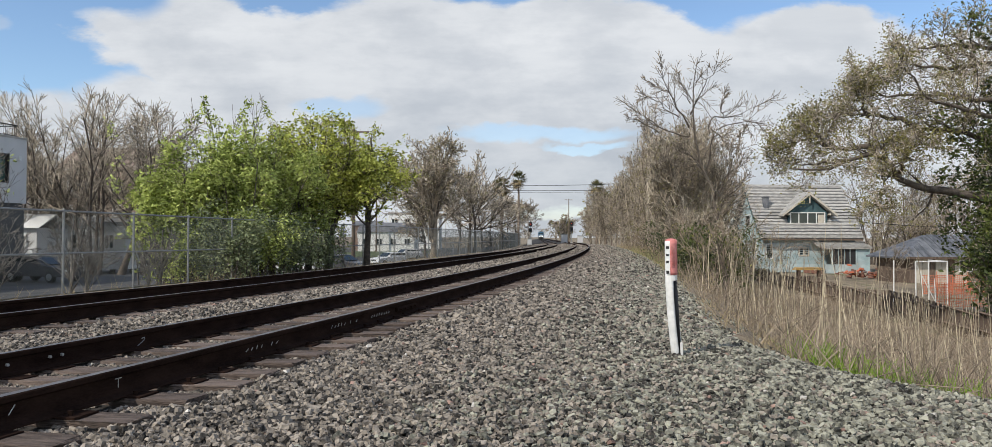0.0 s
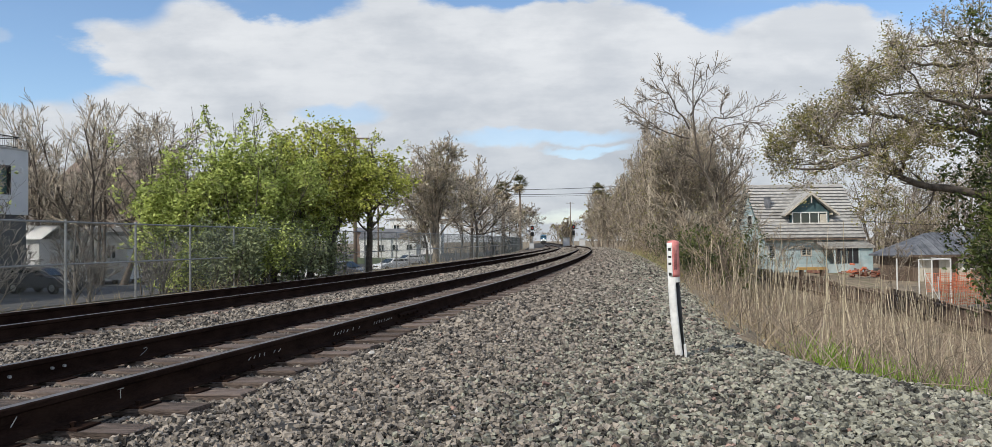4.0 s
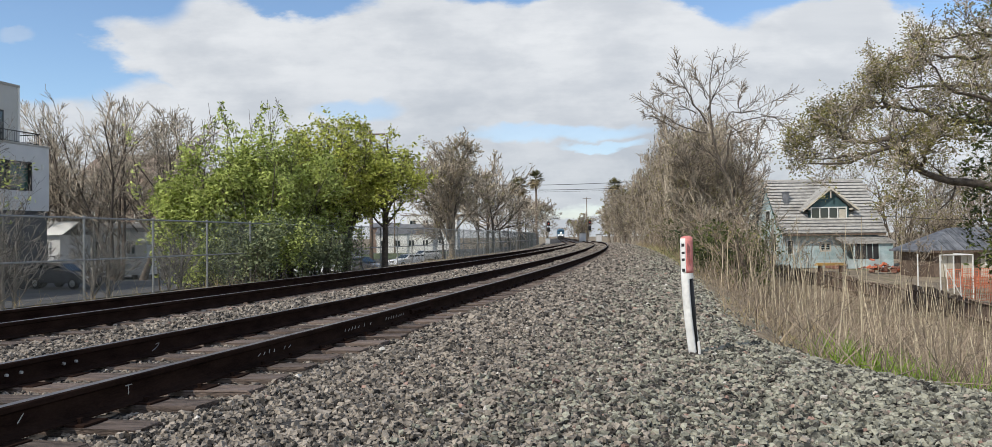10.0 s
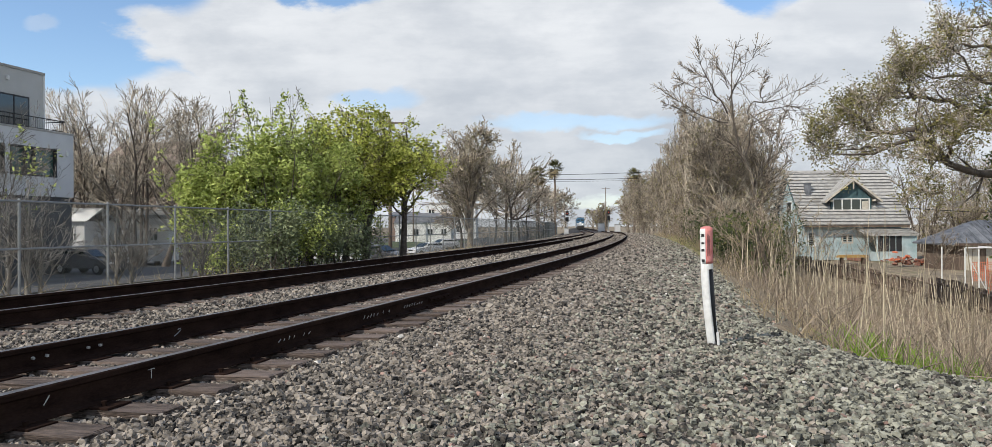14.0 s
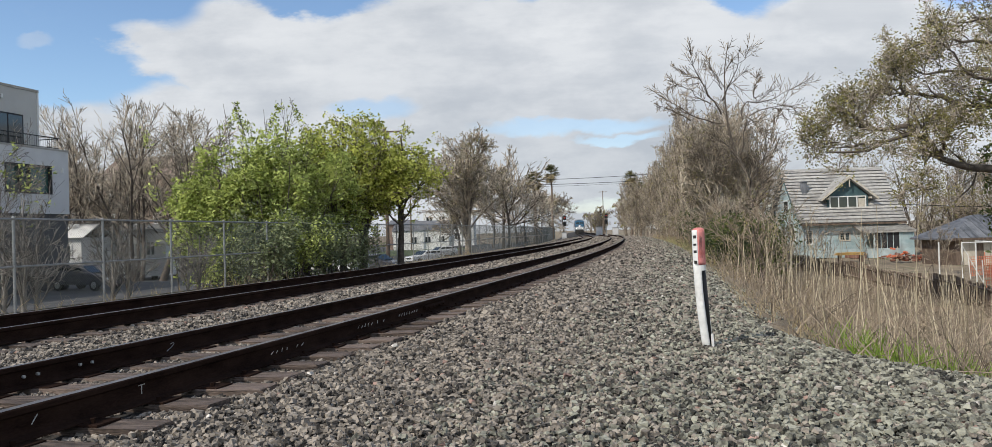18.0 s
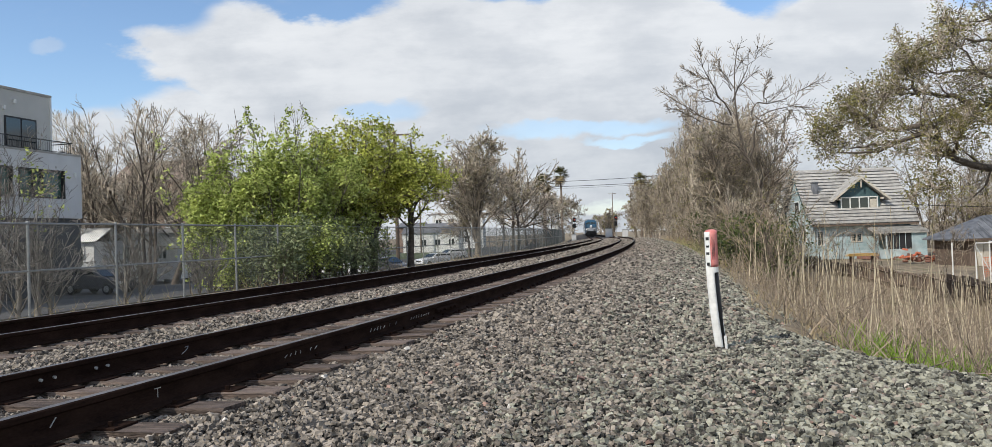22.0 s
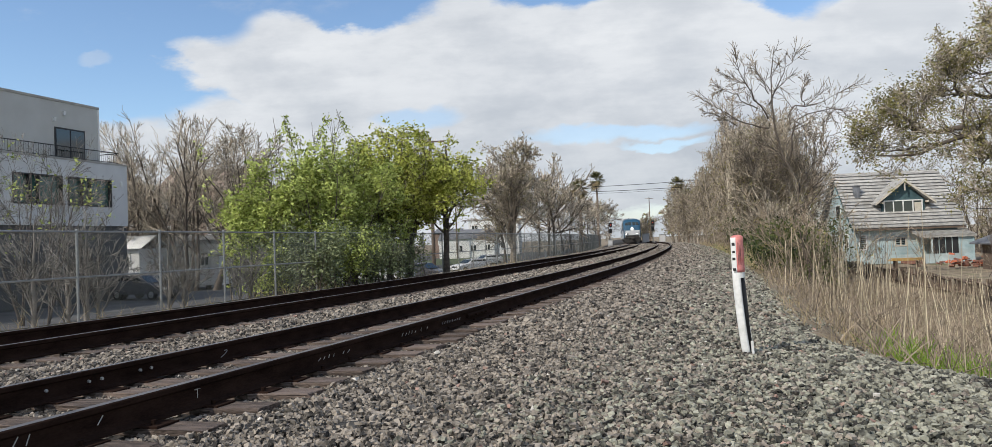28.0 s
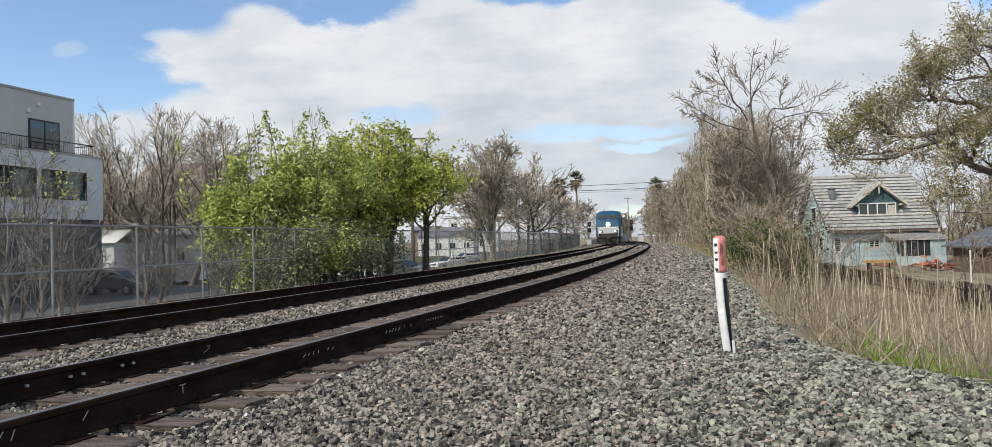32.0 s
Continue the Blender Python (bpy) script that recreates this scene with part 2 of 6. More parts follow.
M_reed = mat("dry_reed", (0.24, 0.195, 0.13), (0.70, 0.60, 0.43), 3.0, 0.9, 0.0, island=1.0)
M_bramble = mat("dead_bramble", (0.11, 0.085, 0.065), (0.40, 0.32, 0.235), 1.0, 0.95, 0.0, island=0.8)
M_grass = leafy(mat("green_grass", (0.10, 0.20, 0.02), (0.32, 0.46, 0.06), 1.5, 0.7, 0.0, island=0.7))
M_straw = mat("straw", (0.22, 0.17, 0.09), (0.52, 0.42, 0.24), 1.5, 0.9, 0.0, island=0.6)
M_lawn = mat("lawn", (0.045, 0.065, 0.022), (0.12, 0.14, 0.055), 1.5, 0.9, 0.3)
M_white = mat("white_paint", (0.66, 0.66, 0.64), (0.80, 0.80, 0.78), 1.5, 0.6, 0.05)
M_black = mat("black_paint", (0.012, 0.012, 0.013), (0.03, 0.03, 0.032), 3.0, 0.6)
M_glassdark = glass("dark_glass", (0.02, 0.028, 0.03))

# ---- the line of the track ----
# heading in radians, clockwise from y, along the near track's centre line
STEP = 0.5
S = np.arange(-60.0, 620.0, STEP)


def heading(s):
    k = np.clip(s, -60, 129) / 100
    return 0.2435 - 0.3018 * k + 0.3044 * k ** 2 - 0.1431 * k ** 3


_h = heading(S)
_i0 = int(np.argmin(abs(S + 3)))
CX = np.concatenate(([0], np.cumsum(np.sin((_h[1:] + _h[:-1]) / 2)) * STEP))
CY = np.concatenate(([0], np.cumsum(np.cos((_h[1:] + _h[:-1]) / 2)) * STEP))
CX, CY = CX - CX[_i0] - 5.162, CY - CY[_i0] - 2.515
GAP = 4.067     # between the two tracks' centre lines


def line(s, u):
    """The place on the plan at s metres along the near track and u metres to its right."""
    s, u = np.asarray(s, float), np.asarray(u, float)
    h = heading(s)
    return np.interp(s, S, CX) + u * np.cos(h), np.interp(s, S, CY) - u * np.sin(h)


def along(x, y):
    """s and u of places on the plan."""
    x, y = np.atleast_1d(np.asarray(x, float)), np.atleast_1d(np.asarray(y, float))
    s = np.clip(y, S[0], S[-1])
    for _ in range(6):
        h = heading(s)
        dx, dy = x - np.interp(s, S, CX), y - np.interp(s, S, CY)
        s = np.clip(s + dx * np.sin(h) + dy * np.cos(h), S[0], S[-1])
    h = heading(s)
    dx, dy = x - np.interp(s, S, CX), y - np.interp(s, S, CY)
    return s, dx * np.cos(h) - dy * np.sin(h)


def fall(s):
    return -0.00156 * np.clip(s, 0, 450)


def crest(s):
    """Where the ballast shoulder ends on the right."""
    return 4.80 - 0.009 * np.clip(s - 15, 0, 60) + 1.95 * np.exp(-np.clip(s - 6.8, 0, 80) / 1.7)


def height(s, u):
    """Height of the ground: ballast, shoulder, embankment."""
    c = crest(s)
    left = np.interp(u, [-400, -60, -21, -16, -14.2, -12.4, -9.0, -7.0, -5.6, -3, 0], [-1.6, -1.6, -1.6, -1.15, -0.75, -0.6, -0.45, -0.14, -0.04, -0.03, -0.03])
    right = np.interp(u - c, [-5, -3, -0.5, 0, 0.6, 2.2, 5.0, 9.0, 60, 400], [-0.03, -0.04, -0.06, -0.09, -0.34, -0.95, -1.75, -2.15, -2.3, -2.4])
    right = np.where(u < 0, -0.03, right) + np.interp(u, [0, 0.7, 1.5, 2.6, 4.0], [0, 0.02, 0.038, 0.02, 0])
    dip = 0.5 * np.clip((s - 46) / 12, 0, 1) * np.clip((110 - s) / 16, 0, 1) * np.clip((-u - 13) / 2.5, 0, 1)
    return np.where(u < 0, left, right) + fall(s) - dip


def ground_z(x, y):
    s, u = along(x, y)
    return height(s, u)


# ---- mesh tools ----
def mesh_of(name, verts, faces, material=None, smooth=False):
    me = bpy.data.meshes.new(name)
    verts = np.asarray(verts, np.float32).reshape(-1, 3)
    faces = np.asarray(faces, np.int32)
    k = faces.shape[1]
    me.vertices.add(len(verts))
    me.vertices.foreach_set("co", verts.ravel())
    me.loops.add(faces.size)
    me.loops.foreach_set("vertex_index", faces.ravel())
    me.polygons.add(len(faces))
    me.polygons.foreach_set("loop_start", np.arange(0, faces.size, k, dtype=np.int32))
    me.polygons.foreach_set("loop_total", np.full(len(faces), k, np.int32))
    me.update(calc_edges=True)
    me.polygons.foreach_set("use_smooth", np.full(len(faces), bool(smooth)))
    if material:
        me.materials.append(material)
    return me


def child(ob, parent, label=""):
    if parent:
        ob.parent = parent
    return tagged(ob, label) if label else ob


def part(name, bm, material, parent=None, label="", smooth=False):
    """One bmesh as one mesh object under a thing or a part."""
    me = bpy.data.meshes.new(name)
    bmesh.ops.recalc_face_normals(bm, faces=bm.faces[:])
    bm.to_mesh(me)
    bm.free()
    if smooth:
        me.polygons.foreach_set("use_smooth", np.ones(len(me.polygons), bool))
    me.materials.append(material)
    return child(new(name, me), parent, label)


def part_of(name, me, parent=None, label=""):
    return child(new(name, me), parent, label)


def thing(name, m, label, category, group="", kind=""):
    ob = new(name)
    ob.empty_display_size = 0.2
    ob.matrix_world = m
    return tagged(ob, label, category, group, kind)


def box(x0, x1, y0, y1, z0, z1, bevel=0.0, bm=None):
    own = bmesh.new()
    bmesh.ops.create_cube(own, size=1)
    for v in own.verts:
        v.co = Vector((x0 + (v.co.x + 0.5) * (x1 - x0), y0 + (v.co.y + 0.5) * (y1 - y0), z0 + (v.co.z + 0.5) * (z1 - z0)))
    if bevel:
        bmesh.ops.bevel(own, geom=own.edges[:], offset=bevel, segments=2, affect="EDGES", profile=0.6)
    if bm is None:
        return own
    me = bpy.data.meshes.new("tmp")
    own.to_mesh(me)
    own.free()
    bm.from_mesh(me)
    bpy.data.meshes.remove(me)
    return bm


def prism(outline, depth, axis="y", start=0.0, bm=None, bevel=0.0):
    """An outline (pairs) drawn out along an axis."""
    own = bmesh.new()
    put = {"y": lambda a, b, d: (a, d, b), "x": lambda a, b, d: (d, a, b), "z": lambda a, b, d: (a, b, d)}[axis]
    f = own.faces.new([own.verts.new(put(a, b, start)) for a, b in outline])
    ext = bmesh.ops.extrude_face_region(own, geom=[f])
    move = Vector(put(0, 0, depth))
    for v in ext["geom"]:
        if isinstance(v, bmesh.types.BMVert):
            v.co += move
    if bevel:
        bmesh.ops.bevel(own, geom=own.edges[:], offset=bevel, segments=2, affect="EDGES", profile=0.6)
    if bm is None:
        return own
    me = bpy.data.meshes.new("tmp")
    own.to_mesh(me)
    own.free()
    bm.from_mesh(me)
    bpy.data.meshes.remove(me)
    return bm


def rod(a, b, r, r2=None, sides=8, bm=None, caps=True):
    own = bm if bm is not None else bmesh.new()
    a, b = Vector(a), Vector(b)
    m = Matrix.Translation((a + b) / 2) @ (b - a).to_track_quat("Z", "Y").to_matrix().to_4x4()
    bmesh.ops.create_cone(own, cap_ends=caps, segments=sides, radius1=r, radius2=r if r2 is None else r2, depth=(b - a).length, matrix=m)
    return own


def tubes(P, R, sides=5):
    """Many tubes at once. P: tubes x points x 3, R: tubes x points."""
    n, k, _ = P.shape
    d = np.gradient(P, axis=1)
    d /= np.linalg.norm(d, axis=2, keepdims=True) + 1e-9
    ref = np.where(abs(d[..., 2:3]) > 0.9, np.array([1.0, 0, 0]), np.array([0, 0, 1.0]))
    a = np.cross(d, ref)
    a /= np.linalg.norm(a, axis=2, keepdims=True) + 1e-9
    b = np.cross(d, a)
    ang = np.arange(sides) * 2 * np.pi / sides
    ring = a[:, :, None] * np.cos(ang)[:, None] + b[:, :, None] * np.sin(ang)[:, None]
    V = P[:, :, None] + ring * R[:, :, None, None]
    idx = np.arange(n * k * sides).reshape(n, k, sides)
    nxt = np.roll(idx, -1, axis=2)
    F = np.stack([idx[:, :-1], nxt[:, :-1], nxt[:, 1:], idx[:, 1:]], axis=-1).reshape(-1, 4)
    return V.reshape(-1, 3), F


def joined(pieces):
    V, F, k = [], [], 0
    for v, f in pieces:
        V.append(v), F.append(f + k)
        k += len(v)
    return np.concatenate(V), np.concatenate(F)


def unit(v):
    return v / (np.linalg.norm(v, axis=-1, keepdims=True) + 1e-9)


def limb_points(rng, start, way, length, k, wob, lift):
    """Wandering lines: n starts, ways and lengths, k points each."""
    n = len(start)
    P = np.empty((n, k, 3))
    P[:, 0] = start
    d = way.copy()
    step = (length / (k - 1))[:, None]
    for i in range(1, k):
        d = unit(d + rng.normal(0, wob, (n, 3)) + np.array([0, 0, lift]))
        P[:, i] = P[:, i - 1] + d * step
    return P


def branch_off(rng, P, R, count, lo, ratio, angle, k, wob, lift, thin, spread=0.35, cap=99.0):
    """Children for each tube: count each, from fraction lo up, length ratio of the parent's, thinner."""
    n, kp, _ = P.shape
    t = lo + (1 - lo) * rng.random((n, count)) ** 0.9
    f = t * (kp - 1)
    i = np.minimum(f.astype(int), kp - 2)
    w = (f - i)[..., None]
    rows = np.arange(n)[:, None]
    start = P[rows, i] * (1 - w) + P[rows, i + 1] * w
    d = unit(P[rows, i + 1] - P[rows, i])
    side = unit(np.cross(d, rng.normal(0, 1, d.shape)))
    a = angle * (1 + spread * rng.normal(0, 1, (n, count, 1)))
    way = unit(d * np.cos(a) + side * np.sin(a))
    plen = np.linalg.norm(np.diff(P, axis=1), axis=2).sum(1)[:, None]
    plen = np.minimum(plen, cap)
    length = plen * ratio * (1.15 - 0.6 * t) * (0.7 + 0.6 * rng.random((n, count)))
    r0 = (R[rows, i] * (1 - w[..., 0]) + R[rows, i + 1] * w[..., 0]) * thin
    Q = limb_points(rng, start.reshape(-1, 3), way.reshape(-1, 3), length.reshape(-1), k, wob, lift)
    RR = r0.reshape(-1, 1) * np.linspace(1, 0.35, k)[None]
    return Q, RR


def leaf_quads(rng, centres, size, flat=0.3):
    n = len(centres)
    a = unit(rng.normal(0, 1, (n, 3)) * np.array([1, 1, flat + 0.4]))
    b = unit(np.cross(a, rng.normal(0, 1, (n, 3))))
    s = size * (0.6 + 0.8 * rng.random((n, 1)))
    c = np.cross(a, b) * s * 0.25
    V = np.stack([centres - a * s, centres + b * s * 0.5 + c, centres + a * s, centres - b * s * 0.5 + c], axis=1)
    return V.reshape(-1, 3), np.arange(4 * n).reshape(-1, 4)


def clumps(rng, P, n, radius, bunch=7):
    """n places in bunches strewn round the outer halves of the tubes P."""
    m = max(1, n // bunch)
    rows = rng.integers(0, len(P), m)
    k = P.shape[1]
    f = (0.3 + 0.7 * rng.random(m)) * (k - 1)
    i = np.minimum(f.astype(int), k - 2)
    w = (f - i)[:, None]
    c = P[rows, i] * (1 - w) + P[rows, i + 1] * w + rng.normal(0, radius, (m, 3))
    return np.repeat(c, bunch, axis=0) + rng.normal(0, 0.11, (m * bunch, 3))


# ---- ground ----
def knots(*runs):
    out = []
    for lo, hi, step in runs:
        out.append(np.arange(lo, hi, step))
    return np.unique(np.round(np.concatenate(out), 3))


def build_ground():
    gx = knots((-60, -16, 1.5), (-16, 16, 0.3), (16, 60, 1.5))
    gx = np.concatenate((-60 - np.geomspace(2, 2400, 28)[::-1], gx, 60 + np.geomspace(2, 2400, 28)))
    gy = knots((-40, -8, 2.0), (-8, 36, 0.35), (36, 160, 2.0), (160, 620, 10.0))
    gy = np.concatenate((gy, 620 + np.geomspace(8, 2300, 20)))
    X, Y = np.meshgrid(gx, gy)
    s, u = along(X.ravel(), Y.ravel())
    Zv = height(s, u)
    rough = np.where((u > crest(s) + 0.3), 0.09, 0.012)
    Zv = Zv + np.random.default_rng(3).normal(0, 1, len(Zv)) * rough * (np.hypot(X.ravel(), Y.ravel()) < 160)
    n, m = len(gx), len(gy)
    i = np.arange(n * m).reshape(m, n)
    F = np.stack([i[:-1, :-1], i[:-1, 1:], i[1:, 1:], i[1:, :-1]], -1).reshape(-1, 4)
    me = mesh_of("ground", np.c_[X.ravel(), Y.ravel(), Zv], F, M_earth, True)
    # second slot: ballast bed with the gap shade painted in
    me.materials.append(M_bedshade)
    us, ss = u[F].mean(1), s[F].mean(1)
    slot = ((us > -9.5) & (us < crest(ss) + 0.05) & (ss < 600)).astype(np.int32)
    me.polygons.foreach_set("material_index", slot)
    tagged(new("ground", me), "grey ballast bed, darkened for the shade between stones, and dry brown earth of the embankment", "ground", kind="structure")


def strip(name, s0, s1, u0, u1, lift, material, label, category, steps=90, kind="structure"):
    """A sheet along the track, lift metres over the ground."""
    s = np.linspace(s0, s1, steps)
    us = np.linspace(u0, u1, 6)
    SS, UU = np.meshgrid(s, us, indexing="ij")
    x, y = line(SS, UU)
    z = height(SS, UU) + lift
    i = np.arange(SS.size).reshape(SS.shape)
    F = np.stack([i[:-1, :-1], i[:-1, 1:], i[1:, 1:], i[1:, :-1]], -1).reshape(-1, 4)
    return tagged(new(name, mesh_of(name, np.c_[x.ravel(), y.ravel(), z.ravel()], F, material)), label, category, kind=kind)


build_ground()
strip("road", -30, 190, -70, -15.4, 0.05, M_asphalt, "worn grey asphalt street behind the fence", "road")
strip("pavement", -30, 190, -15.35, -14.9, 0.13, M_concrete, "pale concrete kerb and footway beside the street", "pavement")
strip("lawn", 104, 150, -40, -22, 0.09, M_lawn, "short green lawn before the low white building", "lawn")


# ---- rails and ties ----
RAIL = [(-0.076, 0.0), (0.076, 0.0), (0.076, 0.011), (0.02, 0.028), (0.0095, 0.05), (0.0095, 0.132), (0.036, 0.148), (0.0375, 0.178),
        (0.028, 0.186), (-0.028, 0.186), (-0.0375, 0.178), (-0.036, 0.148), (-0.0095, 0.132), (-0.0095, 0.05), (-0.02, 0.028), (-0.076, 0.011)]


def rail_mesh(u0, lift):
    s = np.concatenate((np.arange(-12, 60, 0.75), np.arange(60, 200, 2.0), np.arange(200, 600, 8.0)))
    prof = np.array(RAIL)
    k = len(prof)
    x, y = line(s[:, None], u0 + prof[None, :, 0])
    z = (0.014 + lift + fall(s))[:, None] + prof[None, :, 1]
    V = np.stack([x, y, z], -1).reshape(-1, 3)
    i = np.arange(len(V)).reshape(len(s), k)
    j = np.roll(i, -1, axis=1)
    F = np.stack([i[:-1], j[:-1], j[1:], i[1:]], -1).reshape(-1, 4)
    me = mesh_of("rail", V, F, M_rustshade)
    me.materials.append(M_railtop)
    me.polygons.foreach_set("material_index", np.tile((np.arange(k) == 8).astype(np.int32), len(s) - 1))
    return me


def track(name, centre, cant, label):
    top = thing(name, Matrix(), label, "railway track", kind="structure")
    part_of("rail", rail_mesh(centre + 0.754, cant), top, "rust-brown steel rail, toned near black for its shaded sides, with a worn bright head")
    part_of("rail", rail_mesh(centre - 0.754, 0.0), top, "rust-brown steel rail, toned near black for its shaded sides, with a worn bright head")
    return top


TRACK_NEAR = track("railway_track", 0.0, 0.037, "curving railway track of rusty rails on weathered wooden ties")
TRACK_FAR = track("railway_track", -GAP, 0.006, "second curving railway track of rusty rails beside the fence")


def rail_details():
    """Joint bars with bolts, spike heads and chalk marks on the near track's outer rail."""
    M_mark = mat("chalk", (0.35, 0.34, 0.32), (0.5, 0.5, 0.48), 30.0, 0.9)
    rng = np.random.default_rng(12)

    def on_rail(s, side, up, u0, lift):
        x, y = line(s, u0 + side)
        return Vector((float(x), float(y), 0.014 + lift + float(fall(s)) + up))

    # rows of plain marks where the writing cannot be read
    for s0, n, h in ((6.5, 7, 0.030), (8.2, 9, 0.034), (9.35, 8, 0.030), (3.55, 2, 0.06), (4.1, 1, 0.07)):
        for i in range(n):
            if rng.random() < 0.15 and n > 3:
                continue
            a = s0 + i * 0.085
            bm = bmesh.new()
            p, q = on_rail(a, 0.0125, 0.070, 0.754, 0.037), on_rail(a + 0.012 + 0.03 * rng.random(), 0.0125, 0.070 + h * (0.6 + 0.5 * rng.random()), 0.754, 0.037)
            rod(p, q, 0.004, sides=4, bm=bm)
            part("chalk_mark", bm, M_mark, TRACK_NEAR)
    bm = bmesh.new()
    rod(on_rail(4.95, 0.012, 0.06, 0.754, 0.037), on_rail(4.95, 0.012, 0.12, 0.754, 0.037), 0.0035, sides=4, bm=bm)
    rod(on_rail(4.92, 0.012, 0.121, 0.754, 0.037), on_rail(4.98, 0.012, 0.121, 0.754, 0.037), 0.0035, sides=4, bm=bm)
    part("chalk_mark", bm, M_mark, TRACK_NEAR)
    # bolts on the inner rail
    for s in (5.0, 5.40, 5.53, 5.95, 6.08):
        part("bolt", rod(on_rail(s, 0.009, 0.09, -0.754, 0), on_rail(s, 0.03, 0.09, -0.754, 0), 0.013, sides=6), M_mark, TRACK_NEAR)
    # a bond wire bent over the inner rail
    P = np.array([[on_rail(7.0 + 0.10 * math.sin(k / 7 * 2.6), 0.042, 0.04 + 0.11 * k / 7 - 0.05 * (k / 7) ** 4, -0.754, 0)[:] for k in range(8)]])
    part_of("bond_wire", mesh_of("bond_wire", *tubes(P, np.full((1, 8), 0.004), 5), M_galv), TRACK_NEAR)
    # joint bar
    for s in (10.6,):
        a, b = on_rail(s - 0.4, 0.028, 0.09, 0.754, 0.037), on_rail(s + 0.4, 0.028, 0.09, 0.754, 0.037)
        bar = part("joint_bar", rod(a, b, 0.03, sides=6), M_rustshade, TRACK_NEAR)
        for k in (-0.3, -0.12, 0.12, 0.3):
            part("bolt", rod(on_rail(s + k, 0.05, 0.09, 0.754, 0.037), on_rail(s + k, 0.078, 0.09, 0.754, 0.037), 0.015, sides=6), M_rustshade, bar)


rail_details()


# ---- fence along the line ----
FENCE_S0, BAY, BAYS, FENCE_H = 0.6, 3.1, 55, 2.44


def fence_u(s):
    return -12.38 + np.clip(s - 38, 0, 90) * 0.022


def build_fence():
    top = thing("chain_link_fence", Matrix(), "long galvanised chain-link fence with round posts beside the tracks", "fence")
    s = FENCE_S0 + BAY * np.arange(BAYS + 1)
    x, y = line(s, fence_u(s))
    z = height(s, fence_u(s))
    post = part("post", rod((0, 0, -0.3), (0, 0, FENCE_H + 0.03), 0.036, sides=10), M_galv).data
    bpy.data.objects.remove(bpy.data.objects["post"])
    ball = bmesh.new()
    bmesh.ops.create_uvsphere(ball, u_segments=8, v_segments=5, radius=0.048)
    cap = part("post_cap", ball, M_galv).data
    bpy.data.objects.remove(bpy.data.objects["post_cap"])
    for i in range(len(s)):
        p = part_of("post", post, top)
        p.location = (x[i], y[i], z[i])
        part_of("post_cap", cap, p).location = (0, 0, FENCE_H + 0.03)
    for i in range(len(s) - 1):
        a, b = Vector((x[i], y[i], z[i])), Vector((x[i + 1], y[i + 1], z[i + 1]))
        for h, nm in ((FENCE_H, "top_rail"), (FENCE_H * 0.5, "middle_rail")):
            part(nm, rod(a + Vector((0, 0, h)), b + Vector((0, 0, h)), 0.026, sides=8), M_galv, top)
        # woven wire: two sets of slanting strands
        run = (b - a).length
        H, pitch = FENCE_H - 0.05, 0.075 if i < 20 else 0.11
        wire = 0.0022 if i < 20 else 0.0045
        segs = []
        for c in np.arange(-H, run, pitch):
            q0, q1 = max(c, 0), min(c + H, run)
            if q1 - q0 > 0.02:
                segs.append((q0, q0 - c, q1, q1 - c))
                segs.append((q0, H - (q0 - c), q1, H - (q1 - c)))
        g = np.array(segs)
        d = np.array((b - a) / run)
        P = np.zeros((len(g), 2, 3))
        for e in (0, 1):
            P[:, e] = np.array(a) + g[:, 2 * e, None] * d
            P[:, e, 2] += 0.03 + g[:, 2 * e + 1]
        V, F = tubes(P, np.full((len(g), 2), wire), 3)
        part_of("wire_mesh", mesh_of("wire_mesh", V, F, M_wire), top)


M_wire = mat("fence_wire", (0.065, 0.075, 0.073), (0.14, 0.155, 0.15), 5.0, 0.7)
build_fence()


# ---- trees ----
def grow(rng, height_m, radius, k=7, wob=0.05, lean=(0, 0), stems=1, levels=(), fork=0.0, width=0.12):
    """Levels of tubes: the trunk(s), then per level (count, lo, ratio, angle, points, wobble, lift, thin)."""
    way = unit(np.c_[rng.normal(lean[0], fork, stems), rng.normal(lean[1], fork, stems), np.ones(stems)])
    start = np.c_[rng.normal(0, width * (stems > 1), (stems, 2)), np.full(stems, -0.15)]
    P = limb_points(rng, start, way, np.full(stems, height_m) * (0.72 + 0.28 * rng.random(stems)), k, wob, 0.03)
    R = radius * np.linspace(1, 0.3, k)[None] * (0.7 + 0.3 * rng.random((stems, 1)))
    R[:, 0] *= 1.35
    out = [(P, R)]
    for lv in levels:
        P, R = branch_off(rng, P, R, *lv)
        out.append((P, R))
    return out


def trimmed(lv, x, y, gap):
    """Cuts away the branches that would hang over the ballast nearer than gap metres from its edge."""
    out = [lv[0]]
    for P, R in lv[1:]:
        s, u = along(P[..., 0].ravel() + x, P[..., 1].ravel() + y)
        free = (u - crest(s) > gap).reshape(P.shape[:2]).all(1)
        out.append((P[free], R[free]))
    return out


